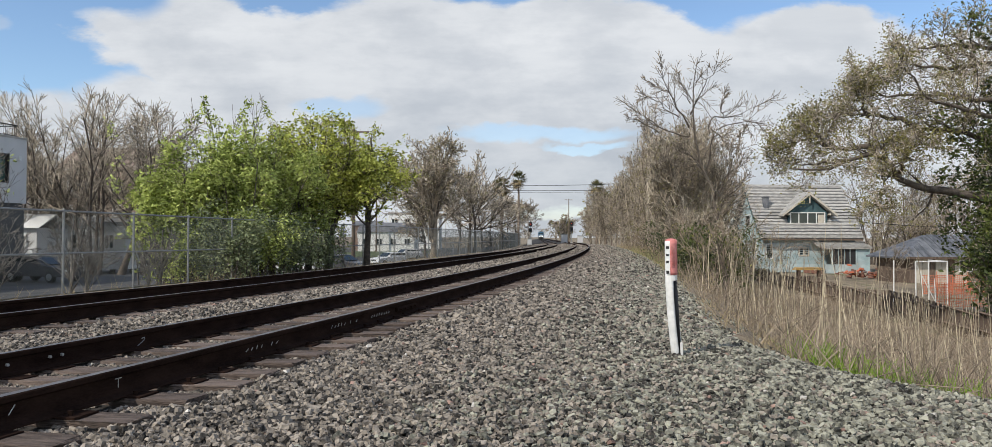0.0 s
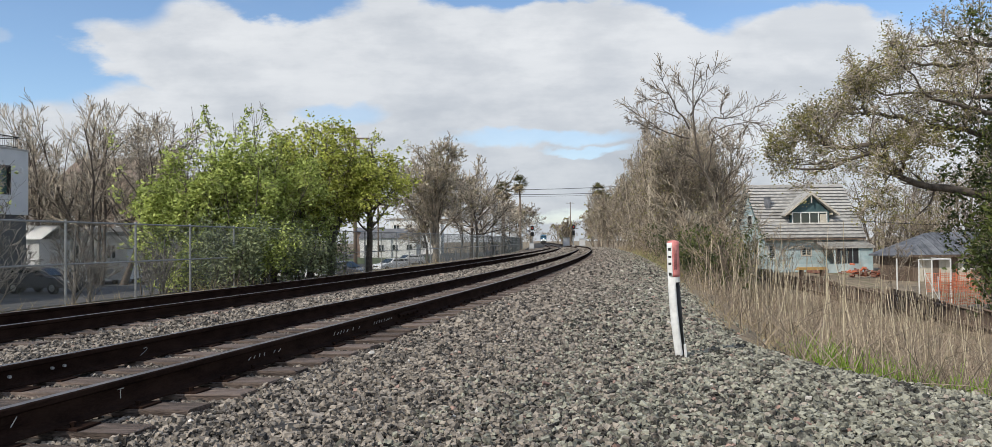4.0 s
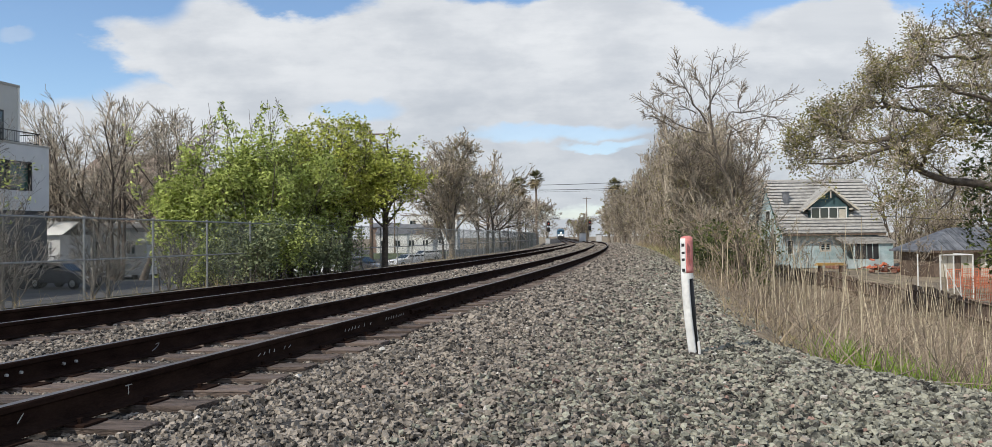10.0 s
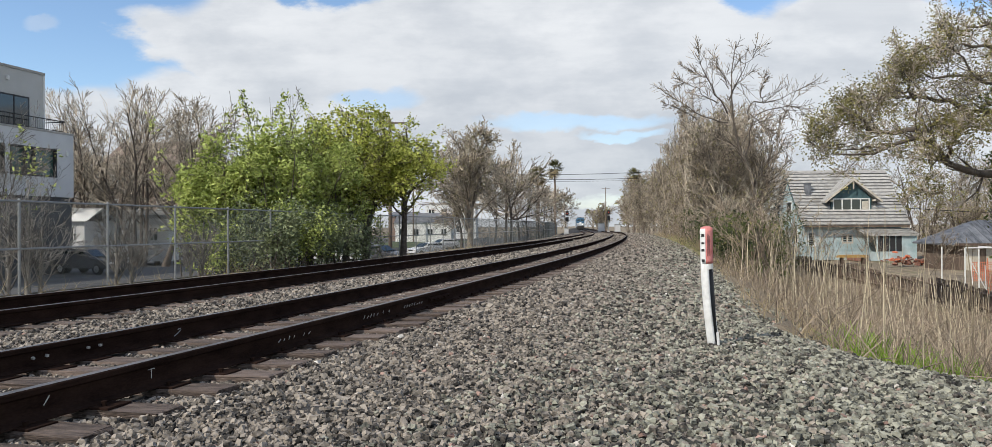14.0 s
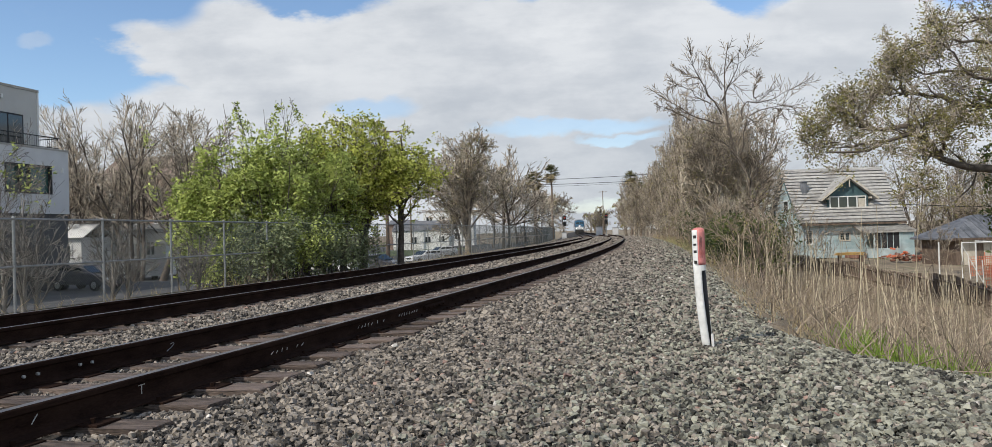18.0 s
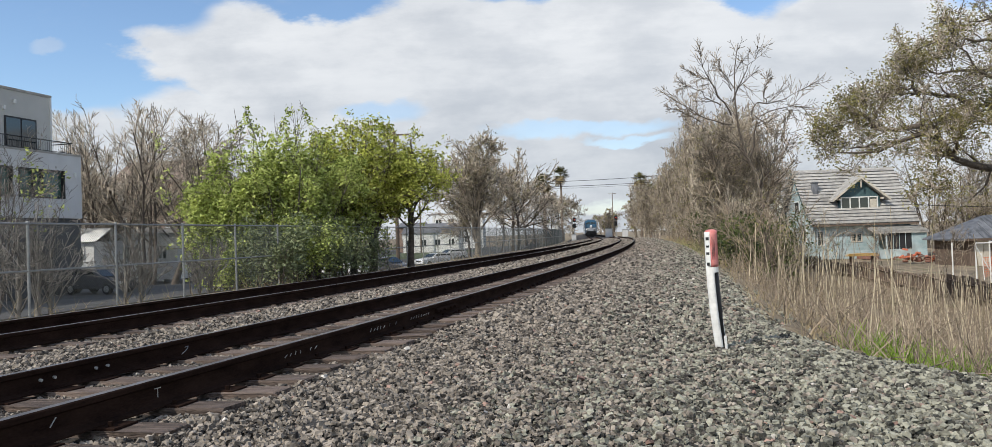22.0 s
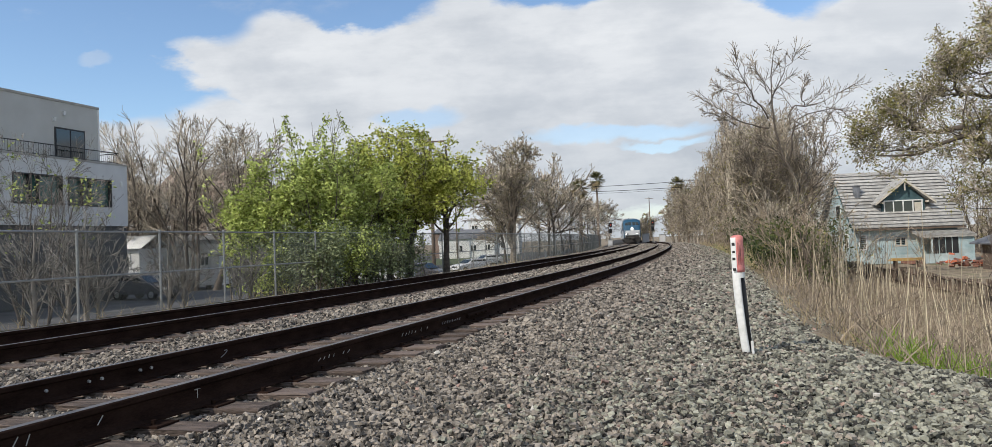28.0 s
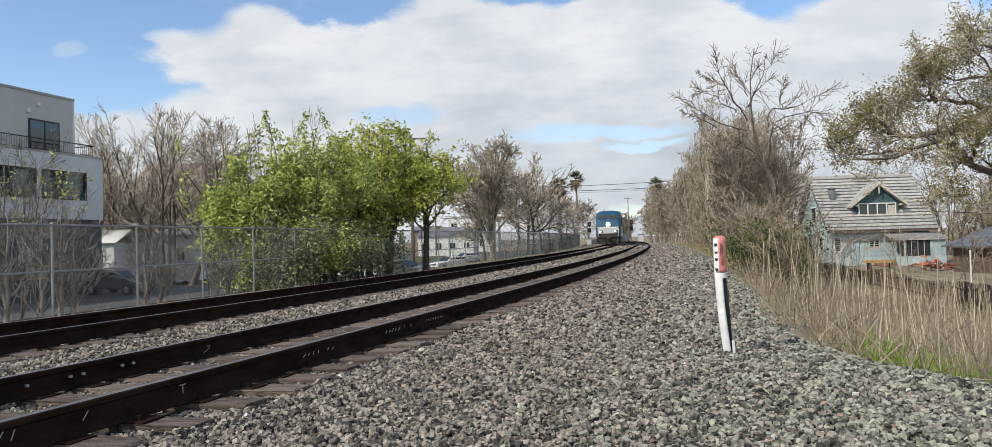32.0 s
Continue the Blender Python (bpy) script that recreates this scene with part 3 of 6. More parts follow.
def dome_tree(place, seed, h, half, label, twig_mat, group, limbs=14, leaf=None, leaves=0, leaf_size=0.06, min_r=0.02, bark=None, foot=0.22, levels=None, wob=0.05, name="tree", thick=0.3):
    """A round-crowned tree: limbs leave the trunk low and end on a dome h high and half wide."""
    rng = np.random.default_rng(seed)
    r = h * 0.026
    k = 9
    P, R = [], []
    t = np.linspace(0, 1, k)[:, None]
    for i in range(limbs + 1):
        el = 1.5 if i == 0 else rng.uniform(0.12, 1.25)
        az = i * 2.4 + rng.normal(0, 0.3)
        size = rng.uniform(0.86, 1.0)
        tip = np.array([half * math.cos(el) * math.cos(az) * size, half * math.cos(el) * math.sin(az) * size, h * (0.42 + 0.58 * math.sin(el) * size)])
        root = np.array([0, 0, -0.1 if i == 0 else h * rng.uniform(foot, foot + 0.25)])
        mid = root * 0.45 + tip * 0.55 + np.array([0, 0, h * 0.05])
        c = root * (1 - t) ** 2 + 2 * mid * t * (1 - t) + tip * t ** 2
        c[1:-1] += rng.normal(0, wob, (k - 2, 3)) * h * 0.12
        P.append(c)
        R.append((r if i == 0 else r * thick) * np.linspace(1, 0.16, k))
    lv = [(np.array(P), np.array(R))]
    for L in levels or ((9, 0.2, 0.42, 0.65, 5, 0.12, 0.05, 0.5), (7, 0.15, 0.5, 0.65, 4, 0.14, 0.03, 0.55), (4, 0.1, 0.5, 0.6, 2, 0.14, 0.0, 0.6)):
        lv.append(branch_off(rng, *lv[-1], *L, cap=h * 0.5))
    x, y = place
    top = thing(name, pose(x, y, float(ground_z(x, y)[0])), label, name, group)
    place_tree(top, lv, rng, twig_mat, leaf, leaves, leaf_size, 0.25, 2, min_r, bark or M_bark)
    return top


def place_tree(top, lv, rng, twig_mat, leaf, leaves, leaf_size, scatter, twig_from, min_r, bark):
    sides = (8, 6, 4, 3, 3)
    wood = joined([tubes(P, np.maximum(R, min_r), sides[min(i, 4)]) for i, (P, R) in enumerate(lv[:twig_from])])
    part_of("trunk", mesh_of("trunk", *wood, bark, True), top)
    if len(lv) > twig_from:
        twig = joined([tubes(P, np.maximum(R, min_r), 3) for P, R in lv[twig_from:]])
        tagged(part_of("branchwork", mesh_of("branchwork", *twig, twig_mat), top), kind="stuff")
    if leaves:
        c = np.concatenate([clumps(rng, lv[-1][0], leaves * 2 // 3, scatter), clumps(rng, lv[-2][0], leaves // 3, scatter)])
        tagged(part_of("crown", mesh_of("crown", *leaf_quads(rng, c, leaf_size), leaf), top), kind="stuff")


def tree(place, seed, height_m, radius, levels, label, twig_mat, leaf=None, leaves=0, leaf_size=0.1, scatter=0.25, category="tree",
         name="tree", stems=1, fork=0.0, lean=(0, 0), wob=0.05, twig_from=2, min_r=0.006, bark=None, group="", width=0.12, trim=None):
    rng = np.random.default_rng(seed)
    lv = grow(rng, height_m, radius, lean=lean, stems=stems, levels=levels, fork=fork, wob=wob, width=width)
    x, y = place
    if trim is not None:
        lv = trimmed(lv, x, y, trim)
    z = float(ground_z(x, y)[0])
    top = thing(name, pose(x, y, z, 0, 0, 0), label, category, group)
    place_tree(top, lv, rng, twig_mat, leaf, leaves, leaf_size, scatter, twig_from, min_r, bark or M_bark)
    return top


def limbed(base, limbs, seed, levels, label, twig_mat, leaf=None, leaves=0, leaf_size=0.05, scatter=0.1, min_r=0.006, k=10, rough=0.1, group="", bark=None):
    """A tree whose main limbs are drawn: each limb a start radius and (across, up, back) places from the base."""
    rng = np.random.default_rng(seed)
    P, R = [], []
    for r0, pts in limbs:
        q = np.array(pts, float)
        t = np.concatenate(([0], np.cumsum(np.linalg.norm(np.diff(q, axis=0), axis=1))))
        tt = np.linspace(0, t[-1], k)
        c = np.stack([np.interp(tt, t, q[:, i]) for i in range(3)], -1)
        c[1:-1] = (c[:-2] + 2 * c[1:-1] + c[2:]) / 4
        c[1:-1] += rng.normal(0, rough, (k - 2, 3)) * np.array([1, 1, 0.7])
        P.append(c[:, [0, 2, 1]])
        R.append(r0 * np.linspace(1, 0.12, k))
    lv = [(np.array(P), np.array(R))]
    for L in levels:
        lv.append(branch_off(rng, *lv[-1], *L, cap=4.6))
    x, y = base
    top = thing("tree", pose(x, y, float(ground_z(x, y)[0])), label, "tree", group)
    place_tree(top, lv, rng, twig_mat, leaf, leaves, leaf_size, scatter, 2, min_r, bark or M_bark)
    return top


# count, from, ratio, angle, points, wobble, lift, thin
BARE = ((7, 0.3, 0.55, 0.65, 6, 0.08, 0.06, 0.55), (6, 0.2, 0.55, 0.65, 4, 0.09, 0.05, 0.5), (6, 0.15, 0.5, 0.65, 3, 0.1, 0.03, 0.5), (4, 0.1, 0.55, 0.6, 3, 0.1, 0.02, 0.6))
DENSE = ((7, 0.2, 0.42, 0.5, 5, 0.07, 0.07, 0.55), (6, 0.15, 0.55, 0.55, 4, 0.09, 0.05, 0.5), (5, 0.1, 0.6, 0.6, 2, 0.1, 0.03, 0.6))
ROUND = ((15, 0.22, 0.62, 0.9, 6, 0.09, 0.05, 0.5), (8, 0.15, 0.5, 0.7, 4, 0.1, 0.03, 0.5), (7, 0.1, 0.55, 0.65, 2, 0.12, 0.0, 0.6))
THICK = ((8, 0.12, 0.5, 0.6, 5, 0.1, 0.06, 0.55), (7, 0.15, 0.55, 0.7, 4, 0.12, 0.03, 0.5), (5, 0.1, 0.55, 0.7, 2, 0.14, 0.0, 0.6))
FAN = ((7, 0.08, 0.42, 0.55, 6, 0.12, 0.07, 0.5), (5, 0.1, 0.5, 0.6, 4, 0.14, 0.04, 0.5), (4, 0.1, 0.5, 0.6, 2, 0.14, 0.0, 0.6))
BUSH = ((6, 0.08, 0.45, 0.55, 4, 0.12, 0.07, 0.5), (4, 0.1, 0.5, 0.6, 3, 0.14, 0.02, 0.6))
SHRUB = ((6, 0.15, 0.5, 0.5, 5, 0.15, 0.06, 0.6), (5, 0.1, 0.5, 0.55, 3, 0.15, 0.05, 0.6), (2, 0.1, 0.5, 0.5, 2, 0.15, 0.03, 0.7))


def spot(a, dist):
    """Plan place at a depth of dist metres, a thousandths of it to the right of the first line of sight."""
    return a / 1000 * dist, dist


def plant_trees():
    # bare row behind the street
    for i, (a, d, h) in enumerate(((-605, 60, 11.5), (-632, 66, 11.5), (-580, 62, 11.5), (-535, 58, 12.5), (-512, 64, 13.0), (-655, 58, 11), (-558, 66, 12), (-485, 66, 11.5), (-590, 78, 13), (-545, 80, 13), (-500, 58, 10), (-470, 62, 10))):
        tree(spot(a, d), 20 + i, h * (1.0 if i % 3 else 1.1), 0.26 if i % 3 else 0.16, ROUND[:2] + ((10, *ROUND[2][1:]),) if i % 3 else DENSE, "tall bare grey-brown street tree without leaves", M_twigpale, fork=0.15, min_r=0.019, stems=1 if i % 3 else 4, width=0.3, group="bare trees behind the street")
    # fresh green trees, leafy to the ground, and the bushes at their feet
    for i, (a, d, h, n) in enumerate(((-428, 35, 5.2, 8000), (-408, 36, 5.9, 9500), (-378, 36, 5.8, 9500), (-342, 35, 6.3, 10500), (-310, 37, 5.9, 9500), (-278, 39, 5.9, 10500))):
        tree(spot(a, d), 40 + i, h, 0.075, FAN, "leafy young tree with fresh yellow-green spring leaves", M_twigpale, M_leaf, n, 0.1, 0.22, stems=7, fork=0.16, width=0.5, min_r=0.006, group="green trees behind the fence")
    for i, (a, d, h) in enumerate(((-430, 35, 7.6), (-404, 36, 8.8), (-380, 37, 9.0), (-344, 36, 9.3), (-318, 38, 9.2), (-294, 38, 8.6))):
        tree(spot(a, d), 540 + i, h, 0.035, ((7, 0.45, 0.14, 0.45, 4, 0.1, 0.1, 0.5), (4, 0.1, 0.5, 0.5, 3, 0.12, 0.05, 0.6)), "slender upright shoots with tufts of new leaves", M_twiggrey, M_leaf, 620, 0.09, 0.05,
             stems=6, fork=0.085, width=0.8, min_r=0.007, group="green trees behind the fence")
    for i, (a, d, h, n) in enumerate(((-418, 32, 1.9, 2500), (-392, 32, 2.3, 3000), (-366, 31, 2.2, 3500), (-340, 33, 2.7, 4000), (-316, 33, 2.4, 4000), (-292, 34, 2.6, 4000), (-262, 36, 2.3, 2600), (-236, 38.5, 2.1, 2400))):
        tree(spot(a, d), 240 + i, h, 0.035, BUSH, "dense green bush under the young trees", M_twiggrey, M_bush if i % 4 else M_leaf, n, 0.075, 0.3, stems=8, fork=0.3, width=0.5, min_r=0.006, category="bush", name="bush", group="green bushes behind the fence")
    for i, (a, d, h, half, n) in enumerate(((-250, 41, 8.3, 2.9, 11000), (-222, 42, 8.6, 2.6, 11000), (-172, 43, 7.7, 2.6, 8500))):
        dome_tree(spot(a, d), 50 + i, h, half, "spreading green tree with dense yellow-green leaves", M_twig, "green trees behind the fence", 16, M_leafyellow, n, 0.095, 0.011, foot=0.08 if i < 2 else 0.27,
                  levels=((8, 0.2, 0.4, 0.7, 4, 0.14, 0.03, 0.5), (6, 0.1, 0.5, 0.65, 3, 0.14, 0.0, 0.6)))
    # large round-crowned bare tree and its row
    dome_tree(spot(-84, 85), 60, 14.2, 5.6, "large round-crowned bare tree beginning to bud", M_twigpale, "bare trees along the far street", 26, M_leafolive, 6000, 0.07, 0.026, foot=0.12, bark=M_twig)
    for i, (a, d, h) in enumerate(((-36, 100, 11.5), (-18, 150, 13.5), (5, 176, 13), (-50, 112, 11), (27, 190, 11), (45, 190, 9), (-28, 92, 8.5), (-95, 98, 8), (14, 186, 12), (-6, 170, 13))):
        tree(spot(a, d), 61 + i, h, 0.24, ROUND, "bare brown tree along the far street", M_twig if i % 2 else M_twigpale, M_leafolive, 500, 0.08, 0.3, wob=0.08, min_r=0.034, group="bare trees along the far street")
    # thicket beside the line
    for i, (a, d, h) in enumerate(((244, 44, 8.0), (232, 50, 8.8), (220, 58, 9.4), (228, 56, 9.0), (278, 43, 7.6), (204, 70, 9.6), (190, 84, 10), (176, 102, 10), (255, 52, 8.5), (296, 56, 7.5), (268, 62, 8), (214, 62, 9), (244, 44, 6.5), (160, 125, 9.5), (236, 48, 8.2), (252, 48, 8.4), (225, 54, 8.8), (230, 52, 8.4), (184, 92, 10), (176, 112, 10), (166, 132, 10.5), (160, 152, 11), (210, 66, 9.0), (138, 168, 12.5), (134, 186, 13), (146, 150, 11.5), (143, 178, 12.5))):
        tree(spot(a, d), 80 + i, h, 0.05, THICK, "bare brown multi-stemmed tree in the thicket beside the track", M_twigpale if i % 3 == 0 and d < 60 else M_twig, M_leafolive, 2200 if a < 215 else 700, 0.055, 0.3,
             stems=6, fork=0.15, width=0.6, min_r=0.0155 if d < 75 else 0.027, bark=M_twig, group="thicket beside the track", trim=0.1)
    for i in range(16):
        s0 = 24 + 5.2 * i
        x, y = line(s0, crest(s0) + 1.6 + 2.2 * ((i * 37) % 10) / 10)
        tree((float(x), float(y)), 400 + i, 2.6 + 1.6 * ((i * 53) % 10) / 10, 0.022, SHRUB, "leafless brown shrub in the brush beside the track", M_twigpale if i % 2 else M_bramble, M_leafolive, 250, 0.04, 0.15,
             stems=9, fork=0.3, width=0.35, min_r=0.007, category="shrub", name="shrub", twig_from=1, group="shrubs beside the track")
    for i, (a, d, h) in enumerate(((360, 54, 3.4), (385, 58, 3.4), (440, 60, 3.4), (520, 48, 3.2))):
        tree(spot(a, d), 430 + i, h, 0.02, SHRUB, "thin leafless sapling before the house", M_twig, stems=4, fork=0.2, width=0.3, min_r=0.008, category="sapling", name="sapling", twig_from=1, group="saplings before the house")
    # the tall gaunt tree of the thicket
    limbed((13.2, 40), (
        (0.128, ((-0.9, -0.3, 0.0), (-1.3, 1.8, 0.0), (-1.4, 4.6, 0.0), (-1.6, 5.7, 0.0), (-2.0, 6.6, 0.0), (-2.4, 7.4, 0.0), (-2.9, 8.2, 0.0), (-2.9, 8.9, 0.0), (-2.7, 9.6, 0.2), (-2.7, 10.8, 0.3), (-2.5, 12.0, 0.2), (-2.4, 12.5, 0.2))),
        (0.050, ((-2.0, 6.6, 0.0), (-1.8, 7.7, -0.2), (-1.9, 8.5, -0.3), (-1.4, 8.8, -0.4), (-0.5, 9.0, -0.5), (0.3, 9.1, -0.6), (1.2, 8.9, -0.6))),
        (0.043, ((-1.9, 8.4, -0.3), (-1.9, 9.3, 0.0), (-1.6, 9.5, 0.3), (-0.8, 9.4, 0.6), (-0.0, 9.6, 0.8), (0.7, 9.9, 0.9), (1.6, 10.4, 1.0))),
        (0.050, ((-2.9, 8.8, 0.0), (-3.3, 9.4, -0.3), (-3.7, 9.9, -0.5), (-4.1, 10.5, -0.8), (-4.5, 11.2, -0.9), (-4.7, 12.0, -1.0))),
        (0.040, ((-2.8, 9.5, 0.1), (-2.2, 10.6, 0.5), (-1.9, 11.3, 0.7), (-1.3, 12.1, 0.9), (-1.1, 12.6, 1.0))),
        (0.043, ((-2.9, 8.3, 0.0), (-3.6, 8.5, 0.4), (-4.2, 8.7, 0.8), (-4.8, 9.4, 1.0), (-5.5, 10.1, 1.2), (-5.9, 10.3, 1.3))),
        (0.034, ((-3.5, 9.3, -0.3), (-4.4, 9.6, -0.8), (-4.9, 10.1, -1.0), (-5.7, 10.4, -1.2))),
        (0.031, ((-4.1, 10.5, -0.8), (-4.7, 10.9, -0.4), (-5.3, 11.3, -0.2))),
        (0.031, ((-4.3, 8.6, 0.8), (-5.0, 9.0, 0.6), (-5.8, 9.3, 0.3), (-6.2, 9.4, 0.2))),
        (0.037, ((-1.4, 4.2, 0.0), (-1.2, 5.0, -0.4), (-0.8, 5.3, -0.8), (-0.4, 5.8, -1.0), (-0.0, 6.4, -1.2))),
        (0.031, ((-2.8, 10.1, 0.1), (-3.1, 11.1, 0.6), (-3.5, 12.1, 0.8))),
        (0.031, ((-0.9, 9.4, 0.6), (-1.1, 10.0, 0.3), (-0.9, 10.8, 0.2))),
        (0.031, ((-1.8, 8.7, -0.3), (-1.2, 8.0, -0.7), (-0.8, 7.6, -0.9))),
        (0.034, ((-1.6, 5.8, 0.0), (-2.2, 6.3, 0.5), (-2.7, 7.2, 0.8), (-3.2, 8.0, 1.0))),
        (0.034, ((-1.5, 5.1, 0.0), (-0.7, 6.2, 0.5), (-0.3, 7.1, 0.7), (-0.1, 7.9, 0.9))),),
           131, ((13, 0.18, 0.33, 0.65, 5, 0.09, 0.04, 0.55), (7, 0.05, 0.6, 0.7, 4, 0.09, 0.04, 0.6)),
           "tall gaunt bare tree with crooked limbs above the thicket", M_twig, min_r=0.0105, rough=0.05, group="thicket beside the track")
    # oak over the house
    limbed((18.9, 27), (
        (0.380, ((0, -0.3, 0), (-0.3, 3.5, 0), (-0.2, 6.5, 0.3), (0.1, 10.0, 0.2), (0.2, 14.0, 0.4))),
        (0.190, ((-0.2, 4.6, 0.0), (-3.1, 5.0, -0.3), (-4.3, 5.2, -0.6), (-4.9, 5.7, -0.8), (-5.3, 6.1, -0.9), (-5.8, 6.4, -1.0), (-6.4, 6.1, -1.1), (-7.2, 6.1, -1.2), (-7.9, 5.6, -1.2), (-8.8, 5.7, -1.2))),
        (0.100, ((-5.7, 6.4, -1.0), (-6.3, 6.5, -0.6), (-7.2, 6.6, -0.3), (-7.9, 6.8, 0.0), (-8.5, 6.7, 0.3))),
        (0.130, ((0.1, 6.8, 0.3), (-2.7, 7.2, 0.2), (-3.6, 7.4, 0.1), (-4.3, 7.2, 0.0), (-4.9, 6.9, -0.3), (-5.5, 6.3, -0.8))),
        (0.100, ((-3.6, 7.4, 0.1), (-4.3, 7.8, 0.4), (-5.2, 7.8, 0.6), (-6.0, 8.1, 0.8), (-6.7, 8.0, 1.0))),
        (0.100, ((-0.5, 8.4, 0.5), (-2.3, 8.7, 0.8), (-3.5, 8.6, 1.0), (-4.8, 8.8, 1.0), (-5.7, 9.2, 0.9))),
        (0.100, ((-0.1, 9.7, 0.5), (-1.8, 9.6, 0.4), (-3.3, 9.5, 0.2), (-4.8, 9.4, -0.2), (-5.8, 9.2, -0.4))),
        (0.090, ((0.2, 10.3, 0.5), (-1.8, 10.5, 0.5), (-2.9, 10.4, 0.8), (-3.7, 10.2, 1.0), (-4.5, 10.0, 1.2))),
        (0.090, ((-1.3, 7.6, -0.6), (-3.1, 7.8, -1.2), (-4.5, 8.3, -1.6), (-5.1, 8.9, -1.8), (-5.3, 9.5, -2.0))),
        (0.080, ((-4.8, 5.6, -0.8), (-4.9, 6.2, -1.4), (-4.5, 6.5, -1.8), (-4.1, 6.3, -2.0))),
        (0.060, ((-5.3, 6.1, -0.9), (-5.6, 5.4, -1.2), (-5.6, 4.8, -1.3), (-5.8, 4.3, -1.3))),
        (0.060, ((-6.8, 6.1, -1.1), (-7.2, 5.9, -0.8), (-7.7, 5.9, -0.6), (-8.6, 6.2, -0.4), (-8.9, 6.0, -0.3))),
        (0.080, ((-7.2, 6.6, -0.3), (-7.5, 7.2, 0.1), (-7.8, 7.5, 0.3))),
        (0.080, ((-5.2, 7.8, 0.6), (-5.5, 8.4, 0.6), (-5.6, 9.0, 0.7))),
        (0.150, ((0.0, 6.5, 0.2), (1.8, 8.5, 0.8), (3.5, 10.0, 1.0)))),
           132, ((15, 0.12, 0.36, 0.75, 7, 0.2, 0.16, 0.36), (9, 0.12, 0.5, 0.75, 5, 0.22, 0.12, 0.5), (5, 0.1, 0.55, 0.75, 4, 0.22, 0.05, 0.6)),
           "huge spreading oak with crooked limbs and sparse olive leaves", M_twigpale, M_leafolive, 24000, 0.045, 0.17, min_r=0.0095, k=15, rough=0.08)
    # ivy and evergreens round the oak
    for a, d, h, n, seed in ((655, 25, 3.4, 1800, 141), (684, 25.5, 5.0, 4000, 142), (700, 27, 9.0, 6000, 143), (708, 28, 12.0, 6000, 144)):
        tree(spot(a, d), seed, h, 0.06, FAN, "dark glossy evergreen climbing beside the oak", M_twig, M_leafdark, n, 0.09, 0.22, stems=5, fork=0.08, width=0.3, category="evergreen", name="evergreen", group="evergreens by the oak")
    for a, d, h, n, seed in ((288, 25, 2.1, 4000, 151), (268, 27, 1.7, 3000, 152), (302, 30, 2.4, 2200, 153), (262, 36, 2.4, 600, 154), (245, 38, 2.6, 600, 155), (320, 34, 2.6, 800, 156), (235, 42, 2.8, 600, 157)):
        tree(spot(a, d), seed, h, 0.03, BUSH, "dark ivy-covered bush at the edge of the thicket", M_bramble, M_leafdark, n, 0.06, 0.2, stems=6, fork=0.25, width=0.4, category="bush", name="bush", group="bushes at the thicket")
    # far trees behind the houses
    for i, (a, d, h) in enumerate(((500, 92, 11), (540, 86, 10.5), (585, 80, 10), (440, 98, 10), (620, 78, 11), (660, 70, 11), (520, 76, 6), (560, 72, 6), (605, 70, 6))):
        tree(spot(a, d), 160 + i, h, 0.14, THICK, "bare grey-brown tree behind the houses", M_twig, M_leafolive, 900, 0.075, 0.45, stems=4, fork=0.16, width=0.4, min_r=0.014, group="trees behind the houses")
    # shrubs behind the fence
    for i, (a, d, h) in enumerate(((-690, 21, 3.3), (-718, 21.5, 3.0), (-566, 24.8, 2.7), (-545, 25.6, 2.3), (-446, 29.5, 2.4), (-462, 29.2, 2.0), (-770, 19.5, 3.0), (-672, 22, 2.6), (-380, 33, 2.2))):
        dome_tree(spot(a, d), 110 + i, h, h * 0.46, "leafless grey-brown shrub behind the fence", M_twiggrey, "shrubs behind the fence", 16, min_r=0.0085, bark=M_twiggrey, foot=0.0, name="shrub", thick=0.25,
                  levels=((6, 0.2, 0.4, 0.6, 4, 0.12, 0.05, 0.6), (4, 0.1, 0.5, 0.6, 3, 0.12, 0.03, 0.6)))
    # the tall shrub beside the apartment building
    for a, d, h, n, seed in ((-748, 24.5, 6.0, 400, 171), (-790, 25, 6.5, 500, 172)):
        tree(spot(a, d), seed, h, 0.05, BARE[:3], "half-bare tree with a few green leaves beside the building", M_twiggrey, M_leaf, n // 2, 0.07, 0.15, stems=3, fork=0.2, min_r=0.006, group="trees by the building")


plant_trees()


# ---- brush on the embankment ----
def strands(name, seed, count, s0, s1, u0, u1, lo, hi, r, wob, lean, material, label, category, k=5, droop=0.0, thick=3):
    """Stems, canes or blades standing on the ground, from u0 to u1 metres past the shoulder's edge."""
    rng = np.random.default_rng(seed)
    s = s0 + (s1 - s0) * rng.random(count) ** 1.25
    u = crest(s) + u0 + (u1 - u0) * rng.random(count)
    x, y = line(s, u)
    z = height(s, u) - 0.05
    way = unit(np.c_[rng.normal(0, lean, count), rng.normal(0, lean, count), np.ones(count)])
    P = limb_points(rng, np.c_[x, y, z], way, lo + (hi - lo) * rng.random(count), k, wob, -droop)
    R = r * np.linspace(1, 0.4, k)[None] * (0.6 + 0.8 * rng.random((count, 1)))
    tagged(new(name, mesh_of(name, *tubes(P, R, thick), material)), label, category, kind="stuff")


